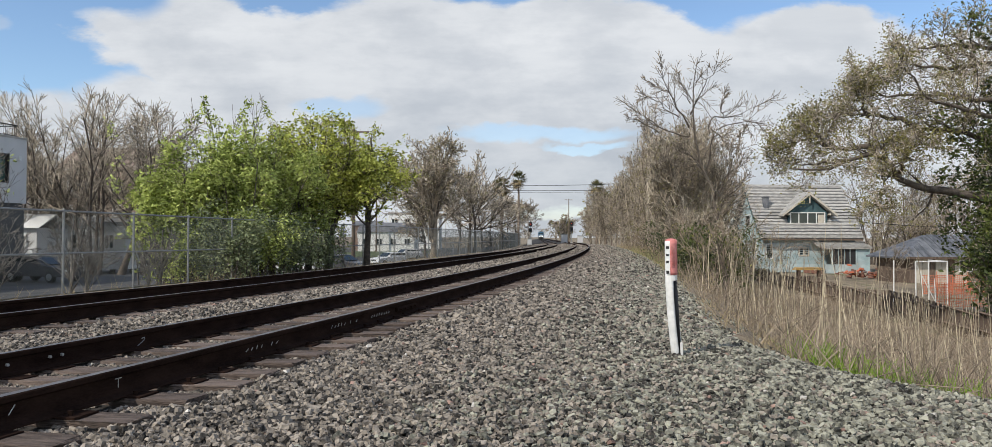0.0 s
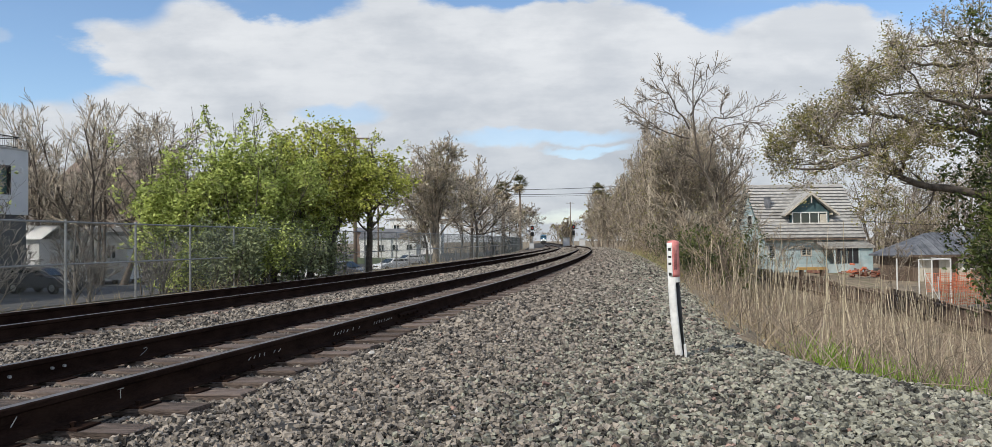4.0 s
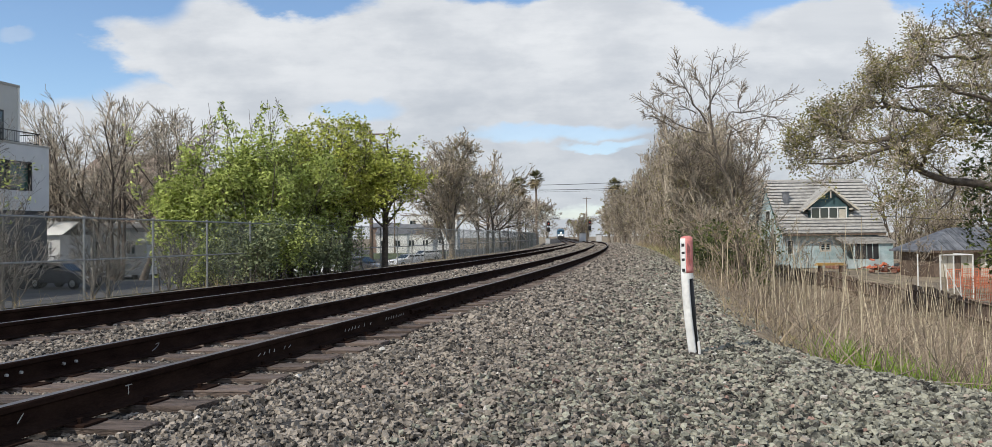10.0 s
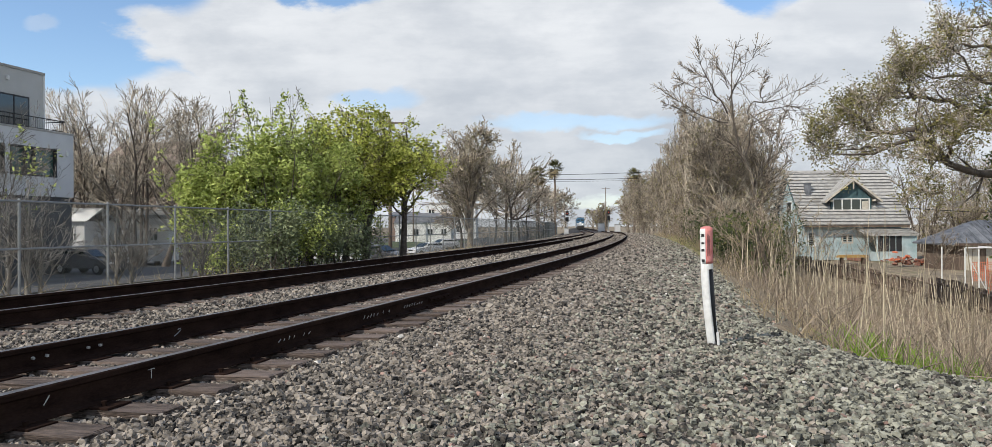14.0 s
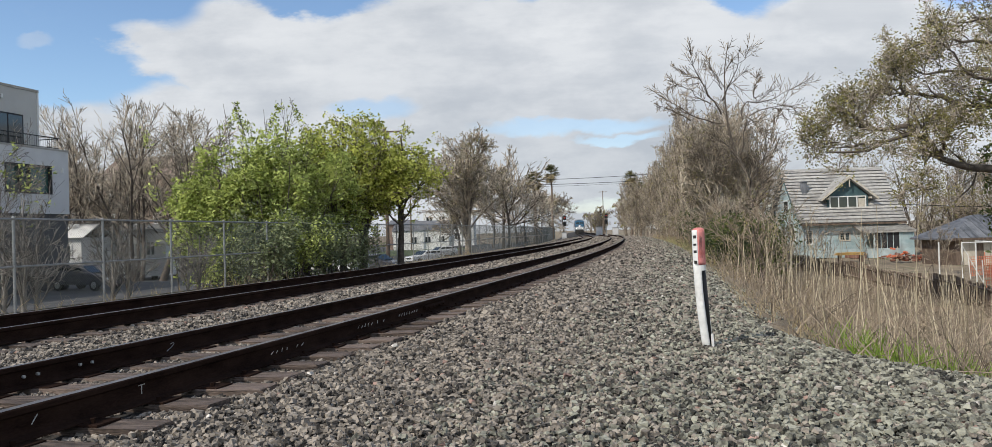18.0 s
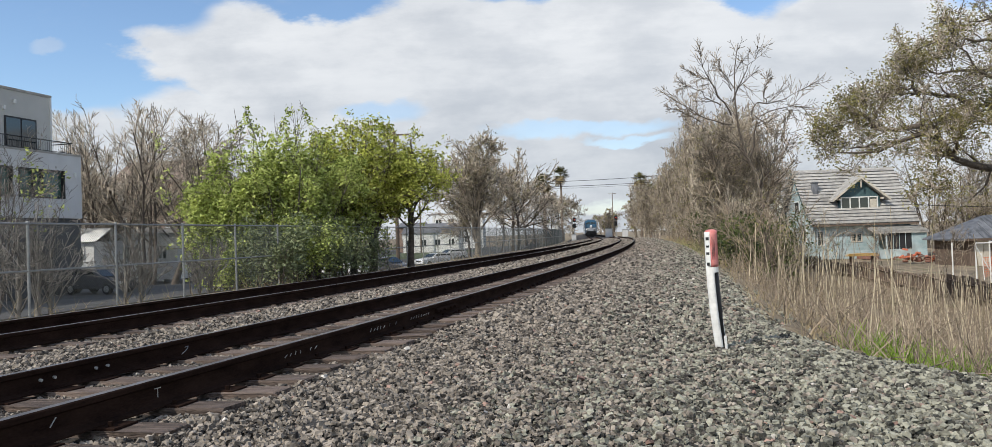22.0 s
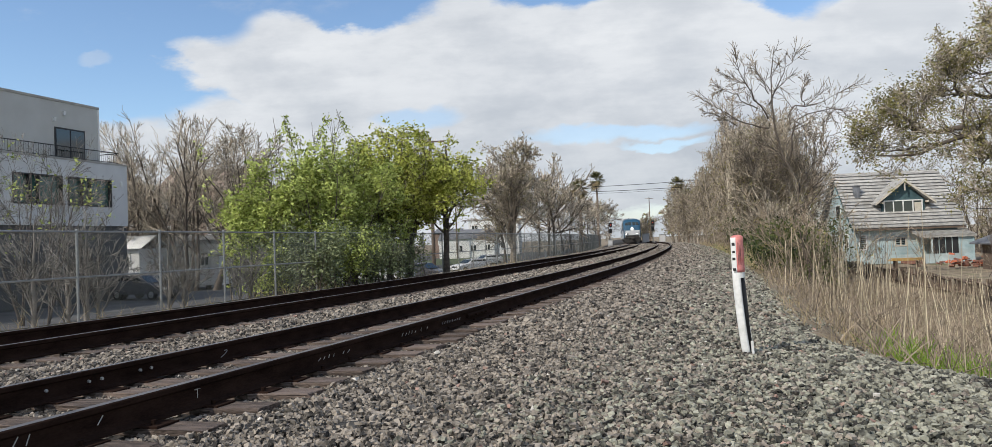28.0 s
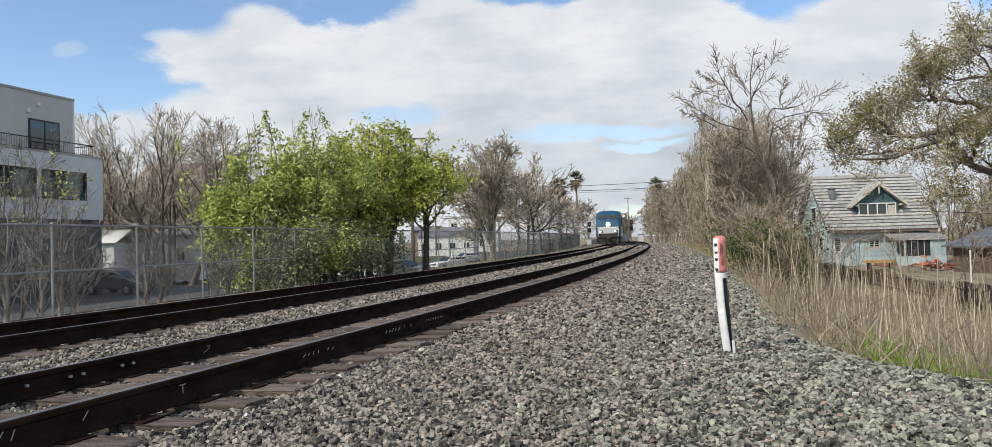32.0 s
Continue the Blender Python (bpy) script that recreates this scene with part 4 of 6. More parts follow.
M_weed = leafy(mat("pale_weeds", (0.20, 0.22, 0.07), (0.50, 0.50, 0.24), 1.5, 0.8, 0.0, island=0.7))
strands("dry_reeds", 201, 800, 7.0, 34, 0.6, 9.5, 0.4, 2.1, 0.0078, 0.045, 0.085, M_reed, "tall dry pale stalks on the embankment", "reeds", k=6)
strands("dead_bramble", 202, 9000, 7, 40, 0.25, 11, 0.35, 1.15, 0.0065, 0.28, 0.4, M_bramble, "tangle of dead brown bramble on the embankment", "bramble", k=5, droop=0.06)
strands("dead_bramble", 203, 3600, 30, 110, 0.3, 6, 0.5, 1.6, 0.009, 0.35, 0.5, M_bramble, "tangle of dead brown bramble beside the far track", "bramble", k=4, droop=0.05)
strands("weeds", 204, 3500, 25, 100, 0.2, 3.5, 0.3, 1.1, 0.008, 0.2, 0.35, M_straw, "pale yellowing weeds beside the ballast", "weeds", k=3, droop=0.03)
strands("weeds", 207, 2400, 28, 70, 0.1, 3.0, 0.25, 0.9, 0.008, 0.2, 0.4, M_weed, "pale yellow-green weeds at the ballast edge", "weeds", k=3, droop=0.05)
strands("green_grass", 205, 7500, 4.5, 10.5, 0.8, 4.6, 0.2, 0.6, 0.006, 0.2, 0.35, M_grass, "fresh green grass at the foot of the ballast", "grass", k=3, droop=0.08)
strands("dry_grass", 206, 5500, 9.5, 40, 0.1, 4.0, 0.1, 0.45, 0.0035, 0.25, 0.5, M_straw, "dry straw-coloured grass along the ballast edge", "grass", k=3, droop=0.1)


def fence_tufts():
    """Dead grass and weeds along the foot of the chain-link fence."""
    rng = np.random.default_rng(210)
    n = 520
    s = 4 + 60 * rng.random(n) ** 1.3
    s = s - (s % 2.3) * 0.6 * (rng.random(n) < 0.7)
    u = fence_u(s) + rng.normal(0.25, 0.35, n)
    x, y = line(s, u)
    way = unit(np.c_[rng.normal(0, 0.45, n), rng.normal(0, 0.45, n), np.ones(n)])
    P = limb_points(rng, np.c_[x, y, height(s, u) - 0.03], way, 0.2 + 0.5 * rng.random(n), 3, 0.2, -0.1)
    tagged(new("fence_grass", mesh_of("fence_grass", *tubes(P, np.full((n, 3), 0.006) * np.array([1, 0.8, 0.4]), 3), M_straw)), "dead straw-coloured grass tufts along the fence foot", "grass", kind="stuff")


fence_tufts()


# ---- marker post ----
def build_marker():
    x, y = 1.802, 7.50
    z = float(ground_z(x, y)[0])
    top = thing("marker_post", pose(x + 0.012, y, z - 0.015, 1.5, -3.4, 0), "white plastic marker post with a split side and red cap", "marker post")
    M_red = mat("faded_red", (0.50, 0.12, 0.11), (0.70, 0.30, 0.28), 14.0, 0.7, fine=5.0)
    M_rind = mat("post_plastic", (0.62, 0.62, 0.60), (0.86, 0.86, 0.84), 5.0, 0.5, 0.1, stain=(0.45, 0.43, 0.40))

    def shell(z0, z1, r0, a0, a1, bow, n=18, rows=10, thick=0.006):
        """A piece of tube between two angles, bowed sideways, with a thickness."""
        bm = bmesh.new()
        rings = []
        for j in range(rows + 1):
            t = j / rows
            zz = z0 + (z1 - z0) * t
            cx = -bow * math.sin(math.pi * zz / 1.25) if zz > 0 else 0
            ring = []
            for rr in (r0, r0 - thick):
                ring.append([bm.verts.new((cx + rr * math.cos(a), rr * math.sin(a), zz)) for a in np.linspace(a0, a1, n)])
            rings.append(ring)
        for j in range(rows):
            for i in range(n - 1):
                for k in (0, 1):
                    bm.faces.new((rings[j][k][i], rings[j][k][i + 1], rings[j + 1][k][i + 1], rings[j + 1][k][i]))
            for i in (0, n - 1):
                bm.faces.new((rings[j][0][i], rings[j][1][i], rings[j + 1][1][i], rings[j + 1][0][i]))
        for j in (0, rows):
            for i in range(n - 1):
                bm.faces.new((rings[j][0][i], rings[j][0][i + 1], rings[j][1][i + 1], rings[j][1][i]))
        return bm

    # the open split faces the walker and a little to the right
    part("body", shell(0.0, 0.86, 0.056, radians(-14), radians(281), 0.026), M_rind, top, "white plastic tube split open along one side", True)
    part("inner_pipe", rod((0.012, 0.006, 0.03), (0.004, 0.006, 0.80), 0.032, sides=12), M_black, top, "dark cable pipe inside the post", True)
    part("torn_edge", box(0.02, 0.045, -0.06, -0.045, 0.0, 0.16, 0.004), M_rind, top)
    part("collar", shell(0.775, 0.84, 0.0585, 0, 2 * math.pi - 0.01, 0.022, rows=2), M_rind, top)
    cap = part("cap", shell(0.83, 1.17, 0.0595, radians(-112), radians(100), 0.02), M_red, top, "faded pinkish red warning cover", True)
    part("cap_side", shell(0.83, 1.17, 0.0598, radians(100.5), radians(247.5), 0.02), M_rind, top, "white side of the warning cover", True)
    dome = bmesh.new()
    bmesh.ops.create_uvsphere(dome, u_segments=18, v_segments=8, radius=0.06)
    for v in dome.verts:
        v.co = Vector((v.co.x - 0.004, v.co.y, 1.165 + max(0, v.co.z) * 0.45))
    part("cap_top", dome, M_red, top, smooth=True)
    # dark bars stand for the small print
    for i, (zz, h) in enumerate(((1.09, 0.03), (1.02, 0.02), (0.95, 0.025), (0.845, 0.03))):
        part("print_bar", shell(zz, zz + h, 0.0612, radians(205), radians(238), 0.02, n=5, rows=1, thick=0.002), M_black, cap)
    for i in range(3):
        a0 = radians(-96 + i * 10)
        part("print_line", shell(0.90, 1.12 - 0.012 * (i % 3), 0.0608, a0, a0 + radians(3.6), 0.02, n=2, rows=4, thick=0.001), M_black, cap)


build_marker()


# ---- house ----
M_siding = mat("blue_siding", (0.29, 0.40, 0.42), (0.55, 0.64, 0.65), 1.2, 0.75, 0.1, fine=9, vary=0.5, stain=(0.30, 0.33, 0.33))
M_shingle = mat("pale_shingles", (0.20, 0.195, 0.185), (0.50, 0.485, 0.455), 2.2, 0.9, 0.3, vary=0.5, fine=8, stretch=(1, 3, 3), stain=(0.22, 0.21, 0.19))
M_teal = mat("dark_teal_paint", (0.035, 0.075, 0.085), (0.075, 0.14, 0.15), 2.0, 0.7)
M_cream = mat("cream_paint", (0.42, 0.38, 0.31), (0.64, 0.59, 0.50), 2.0, 0.7)
M_brick = mat("red_brick", (0.16, 0.075, 0.055), (0.30, 0.15, 0.11), 4.0, 0.9, 0.3)
M_oldwood = mat("weathered_boards", (0.075, 0.053, 0.04), (0.21, 0.155, 0.12), 2.0, 0.95, 0.4, vary=0.6, stretch=(6, 6, 1))
M_orange = mat("orange_netting", (0.48, 0.12, 0.06), (0.66, 0.22, 0.12), 3.0, 0.8)
M_darkroof = mat("worn_dark_roof", (0.05, 0.055, 0.065), (0.20, 0.21, 0.23), 1.2, 0.7, 0.2, vary=0.5, stretch=(3, 1, 1))


def window(parent, x0, x1, z0, z1, y, frame_mat=None, fw=0.08, mullions=0, name="window"):
    """A window in a wall that faces -y: frame proud of the wall, glass set back."""
    frame_mat = frame_mat or M_white
    bm = bmesh.new()
    for a in ((x0, x1, z0, z0 + fw), (x0, x1, z1 - fw, z1), (x0, x0 + fw, z0 + fw, z1 - fw), (x1 - fw, x1, z0 + fw, z1 - fw)):
        box(a[0], a[1], y - 0.06, y + 0.05, a[2], a[3], 0, bm)
    for i in range(mullions):
        c = x0 + (x1 - x0) * (i + 1) / (mullions + 1)
        box(c - fw / 2, c + fw / 2, y - 0.05, y + 0.04, z0 + fw, z1 - fw, 0, bm)
    w = part(name, bm, frame_mat, parent)
    part("pane", box(x0 + fw, x1 - fw, y - 0.012, y - 0.004, z0 + fw, z1 - fw), M_glassdark, w)
    return w


def courses(parent, x0, x1, y0, z0, y1, z1, n, material, name="shingle_course", taper=0.0):
    """Overlapping shingle courses up a slope from (y0, z0) to (y1, z1), thick at the lower edge."""
    for i in range(n):
        t0, t1 = i / n, (i + 0.86) / n
        ya, za, yb, zb = y0 + (y1 - y0) * t0, z0 + (z1 - z0) * t0, y0 + (y1 - y0) * min(t1, 1), z0 + (z1 - z0) * min(t1, 1)
        nrm = Vector((0, -(z1 - z0), (y1 - y0)))
        nrm = nrm.normalized() * (1 if nrm.z > 0 else -1)
        a, b = Vector((0, ya, za)), Vector((0, yb, zb))
        k = taper * i / n
        out = [a + nrm * 0.005, a + nrm * 0.085, b + nrm * 0.018, b + nrm * 0.003]
        part(name, prism([(p.y, p.z) for p in out], (x1 - x0) - 2 * k, "x", x0 + k), material, parent)


def build_house():
    top = thing("house", pose(30.35, 72.0, -2.25), "weathered light-blue wooden house with a steep pale shingled roof and dormer", "house")
    wall = part("wall", box(-4.45, 4.45, 0.75, 9.3, 0, 3.42), M_siding, top)
    for i in range(17):
        z = 0.25 + 0.185 * i
        part("siding_board", prism([(0.75, z), (0.725, z), (0.742, z + 0.18), (0.75, z + 0.18)], 8.94, "x", -4.47), M_siding, wall)
    for xx in (-4.45, 4.45 - 0.2):
        g = part("gable_wall", prism([(0.8, 3.42), (9.25, 3.42), (5.0, 8.2)], 0.2, "x", xx), M_siding, top)
        for i in range(20):
            z = 3.5 + 0.22 * i
            half = 4.2 * (1 - (z - 3.42) / 4.78)
            if half > 0.15 and xx < 0:
                part("siding_board", box(-4.475, -4.45, 5.0 - half, 5.0 + half, z, z + 0.2), M_siding, g)
    # gable windows on the end wall
    for (ya, yb, za, zb) in ((2.6, 3.6, 1.5, 2.9), (4.3, 5.6, 4.3, 5.7)):
        w = part("end_window", box(-4.52, -4.44, ya, yb, za, zb, 0.01), M_white, top)
        part("pane", box(-4.53, -4.52, ya + 0.1, yb - 0.1, za + 0.1, zb - 0.1), M_glassdark, w)
    roof = part("roof", prism([(0, 3.32), (5, 8.72), (10, 3.32), (9.85, 3.18), (5, 8.48), (0.15, 3.18)], 9.9, "x", -4.95), M_darkroof, top, "pale weathered shingle roof")
    courses(roof, -4.97, 4.97, -0.02, 3.30, 4.98, 8.72, 17, M_shingle)
    part("ridge_cap", prism([(4.8, 8.62), (5, 8.80), (5.2, 8.62), (5, 8.72)], 9.98, "x", -4.99), M_shingle, roof)
    for xx in (-5.0, 4.9):
        part("bargeboard", prism([(-0.05, 3.25), (5, 8.68), (10.05, 3.25), (10.05, 3.0), (5, 8.42), (-0.05, 3.0)], 0.1, "x", xx), M_teal if xx < 0 else M_white, roof)
    part("eaves_board", box(-4.95, 4.95, -0.03, 0.0, 3.1, 3.26), M_oldwood, roof)
    # dormer
    d = part("dormer", prism([(-2.0, 4.2), (2.0, 4.2), (2.0, 5.85), (0.25, 7.5), (-1.6, 5.85)], 3.5, "y", 1.35), M_teal, top, "gabled dormer in dark teal paint")
    window(d, -1.62, 1.82, 4.5, 5.85, 1.33, M_white, 0.1, 3, "dormer_window")
    part("lit_curtain", box(1.1, 1.7, 1.30, 1.312, 4.75, 5.6), M_cream, d)
    part("dormer_sill", box(-1.8, 2.0, 1.2, 1.35, 4.38, 4.5), M_cream, d)
    for sgn in (-1, 1):
        cx = 0.15
        o = [(cx, 7.75), (cx + sgn * 2.62, 5.62), (cx + sgn * 2.62, 5.45), (cx, 7.55)]
        dr = part("dormer_roof", prism(o, 4.2, "y", 0.85), M_shingle, d)
        part("dormer_barge", prism([(cx, 7.78), (cx + sgn * 2.66, 5.63), (cx + sgn * 2.66, 5.40), (cx, 7.52)], 0.07, "y", 0.78), M_cream, d)
        part("bracket", box(cx + sgn * 2.0 - 0.06, cx + sgn * 2.0 + 0.06, 0.9, 1.4, 5.55, 5.72), M_cream, d)
    part("king_post", box(0.1, 0.2, 0.86, 0.93, 6.7, 7.6), M_cream, d)
    # chimney
    ch = part("chimney", box(-3.7, -3.2, 2.6, 3.1, 5.3, 7.35, 0.02), M_darkroof, top)
    part("chimney_cap", box(-3.76, -3.14, 2.54, 3.16, 7.35, 7.45), M_darkroof, ch)
    # window and porch on the long side
    window(top, -1.05, 0.0, 1.55, 2.45, 0.74, M_cream, 0.12, 1)
    window(top, -4.2, -3.5, 1.3, 2.7, 0.74, M_white, 0.1, 0)
    porch = part("porch_roof", prism([(-1.5, 2.45), (0.78, 3.0), (0.78, 2.88), (-1.5, 2.3)], 4.7, "x", 0.3), M_shingle, top, "lean-to porch roof with pale shingles")
    courses(porch, 0.28, 5.02, -1.5, 2.46, 0.7, 2.99, 6, M_shingle)
    for xx in (0.5, 1.3, 3.6, 4.8):
        part("porch_post", box(xx - 0.06, xx + 0.06, -1.35, -1.23, 0, 2.36), M_siding, top)
    part("porch_wall", box(3.55, 4.85, -1.3, 0.75, 0, 2.4), M_siding, top)
    part("porch_screen", box(1.36, 3.54, -1.28, -1.24, 0.8, 2.3), M_black, top, "dark insect screen of the porch")
    for xx in (1.9, 2.45, 3.0):
        part("screen_bar", box(xx - 0.02, xx + 0.02, -1.32, -1.28, 0.8, 2.3), M_siding, top)
    part("porch_rail", box(0.5, 3.6, -1.34, -1.26, 0.75, 0.85), M_siding, top)
    part("porch_base", box(0.5, 3.6, -1.34, -1.28, 0.0, 0.75), M_siding, top)
    part("porch_steps", box(-0.6, 0.4, -1.6, 0.7, 0.0, 0.5), M_brick, top)


build_house()


def build_garage():
    top = thing("outbuilding", pose(34.0, 55.5, -2.3), "low outbuilding with a dark patched roof and cream boarded walls", "outbuilding")
    wall = part("wall", box(-3.3, 3.3, 0.2, 5, -0.6, 2.1), M_oldwood, top)
    for i in range(14):
        x = -3.3 + i * 0.475
        part("board", box(x, x + 0.44, 0.15, 0.2, -0.5, 2.08), M_cream if i % 3 else M_oldwood, wall)
    bm = bmesh.new()
    low = [bm.verts.new(v) for v in ((-3.9, -0.4, 2.0), (3.7, -0.4, 2.0), (3.7, 5.6, 2.0), (-3.9, 5.6, 2.0))]
    ridge = [bm.verts.new((-1.0, 2.6, 3.65)), bm.verts.new((3.7, 2.6, 3.65))]
    under = [bm.verts.new((v.co.x, v.co.y, 1.88)) for v in low]
    for f in ((low[0], low[1], ridge[1], ridge[0]), (low[2], low[3], ridge[0], ridge[1]), (low[3], low[0], ridge[0]), (low[1], low[2], ridge[1]), under[::-1]):
        bm.faces.new(f)
    for k in range(4):
        bm.faces.new((low[k - 1], low[k], under[k], under[k - 1]))
    r = part("roof", bm, M_darkroof, top, "hipped dark patched roof")
    for i in range(12):
        x = -3.85 + i * 0.63
        t = min(1.0, max(0.12, (x + 3.9) / 2.9))
        part("roof_strip", prism([(-0.42, 2.0), (-0.42 + 3.0 * t, 2.0 + 1.66 * t), (-0.42 + 3.0 * t, 2.03 + 1.66 * t), (-0.42, 2.04)], 0.56, "x", x), M_darkroof, r)
    hip = part("gable_roof", prism([(0.6, 2.25), (2.0, 3.45), (3.5, 2.25), (3.4, 2.1), (2.0, 3.25), (0.7, 2.1)], 2.4, "y", -0.7), M_darkroof, top, "small cross gable with a dark roof")
    part("gable_face", prism([(0.75, 2.1), (2.0, 3.22), (3.35, 2.1)], 0.1, "y", -0.3), M_cream, hip)
    part("eaves_board", box(-3.9, 3.7, -0.45, -0.4, 1.86, 2.02), M_oldwood, top)
    window(top, 0.3, 1.3, 0.9, 1.8, 0.15, M_white, 0.08, 1)
    part("door", box(1.8, 2.7, 0.08, 0.15, 0.0, 1.95, 0.01), M_black, top)
    # canopy poles
    fr = thing("canopy_frame", pose(22.0, 36.5, float(ground_z(22.0, 36.5)[0])), "bare white metal frame of a garden canopy", "canopy")
    for xx, yy in ((-1.6, 0), (0, 0.1), (0.3, 2.2), (-1.5, 2.2)):
        part("pole", rod((xx, yy, -0.2), (xx, yy, 2.2), 0.035), M_white, fr)
    part("rail", rod((-1.6, 0, 2.2), (0, 0.1, 2.2), 0.03), M_white, fr)
    part("rail", rod((0, 0.1, 2.2), (0.3, 2.2, 2.2), 0.03), M_white, fr)
    part("brace", rod((-1.6, 0, 2.1), (-0.6, 0.05, 0.2), 0.02), M_white, fr)


build_garage()


def build_board_fence():
    """Old board fence along the foot of the embankment."""
    top = thing("board_fence", Matrix(), "leaning weathered brown board fence at the foot of the embankment", "fence")
    rng = np.random.default_rng(31)
    a, b = np.array([15.2, 17.5]), np.array([20.5, 60.0])
    n = 170
    for i in range(n):
        t = i / n
        p = a + (b - a) * t
        z = float(ground_z(p[0], p[1])[0])
        h = 0.9 + 0.08 * rng.random() + 0.12 * math.sin(t * 23)
        if rng.random() < 0.05:
            continue
        bm = box(-0.012, 0.012, -0.105, 0.105, -0.1, h, 0.004)
        ob = part("board", bm, M_oldwood, top)
        ob.matrix_world = pose(float(p[0]), float(p[1]), z, rng.normal(0, 1.5), rng.normal(0, 2.0), -math.degrees(math.atan2(b[0] - a[0], b[1] - a[1])) + rng.normal(0, 1.5))
    for hz in (0.25, 0.85):
        for i in range(0, n, 10):
            p, q = a + (b - a) * i / n, a + (b - a) * min(1, (i + 10) / n)
            part("rail", rod((p[0] - 0.05, p[1], float(ground_z(*p)[0]) + hz * 0.85), (q[0] - 0.05, q[1], float(ground_z(*q)[0]) + hz), 0.045, sides=4), M_oldwood, top)


build_board_fence()


def build_orange():
    """Sagging safety netting round the yards."""
    rng = np.random.default_rng(41)
    for (x0, y0, x1, y1, h) in ((20.5, 35, 27.5, 37, 1.25), (25.0, 44, 34, 46, 1.2)):
        top = thing("safety_netting", Matrix(), "sagging orange plastic safety netting on stakes in the yard", "netting", "orange netting in the yards")
        n = 9
        for i in range(n + 1):
            x, y = x0 + (x1 - x0) * i / n, y0 + (y1 - y0) * i / n
            z = float(ground_z(x, y)[0])
            part("stake", rod((x, y, z - 0.1), (x + rng.normal(0, 0.05), y, z + h + 0.2), 0.025, sides=6), M_white if i % 4 == 0 else M_orange, top)
            if i < n:
                xb, yb = x0 + (x1 - x0) * (i + 1) / n, y0 + (y1 - y0) * (i + 1) / n
                bm = bmesh.new()
                for j in range(9):
                    za = z + 0.1 + h * j / 9
                    rod((x, y, za), (xb, yb, za + rng.normal(0, 0.05)), 0.015, sides=4, bm=bm)
                for j in range(8):
                    t = j / 8
                    rod((x + (xb - x) * t, y + (yb - y) * t, z + 0.1), (x + (xb - x) * t, y + (yb - y) * t, z + h), 0.012, sides=4, bm=bm)
                part("net_panel", bm, M_orange, top)
    x, y = 27.6, 66.0
    z = float(ground_z(x, y)[0])
    part_top = thing("plank_stack", pose(x, y, z), "stack of yellow-orange planks before the house", "planks")
    M_yel = mat("yellow_planks", (0.40, 0.24, 0.07), (0.56, 0.37, 0.13), 3.0, 0.8)
    for i in range(3):
        part("plank", box(-1.5 + 0.1 * i, 1.2 - 0.08 * i, -0.3, 0.3, 0.55 + 0.08 * i, 0.61 + 0.08 * i, 0.01), M_yel, part_top)
    for xx in (-1.0, 0.8):
        part("trestle", box(xx - 0.08, xx + 0.08, -0.3, 0.3, -0.05, 0.55), M_oldwood, part_top)
    x, y = 31.5, 64.0
    rub = thing("brick_pile", pose(x, y, float(ground_z(x, y)[0])), "loose pile of red bricks in the yard", "bricks")
    for i in range(60):
        m = pose(rng.normal(0, 1.2), rng.normal(0, 0.3), 0.08 + abs(rng.normal(0, 0.3)), rng.normal(0, 12), rng.normal(0, 12), rng.random() * 180)
        bm = box(-0.2, 0.2, -0.1, 0.1, -0.06, 0.06, 0.01)
        part("brick", bm, M_brick if i % 3 else M_orange, rub).matrix_local = m


build_orange()


# ---- apartment building ----
M_render = mat("grey_render", (0.58, 0.58, 0.585), (0.68, 0.68, 0.685), 0.8, 0.85, 0.1, fine=25)
M_render2 = mat("warm_grey_render", (0.46, 0.46, 0.445), (0.54, 0.54, 0.525), 0.8, 0.85, 0.1, fine=25)
M_basement = mat("dark_grey_panels", (0.055, 0.058, 0.063), (0.09, 0.093, 0.10), 1.0, 0.7, 0.1, vary=0.4)
M_glassgreen = glass("greenish_glass", (0.045, 0.105, 0.093), 0.08)


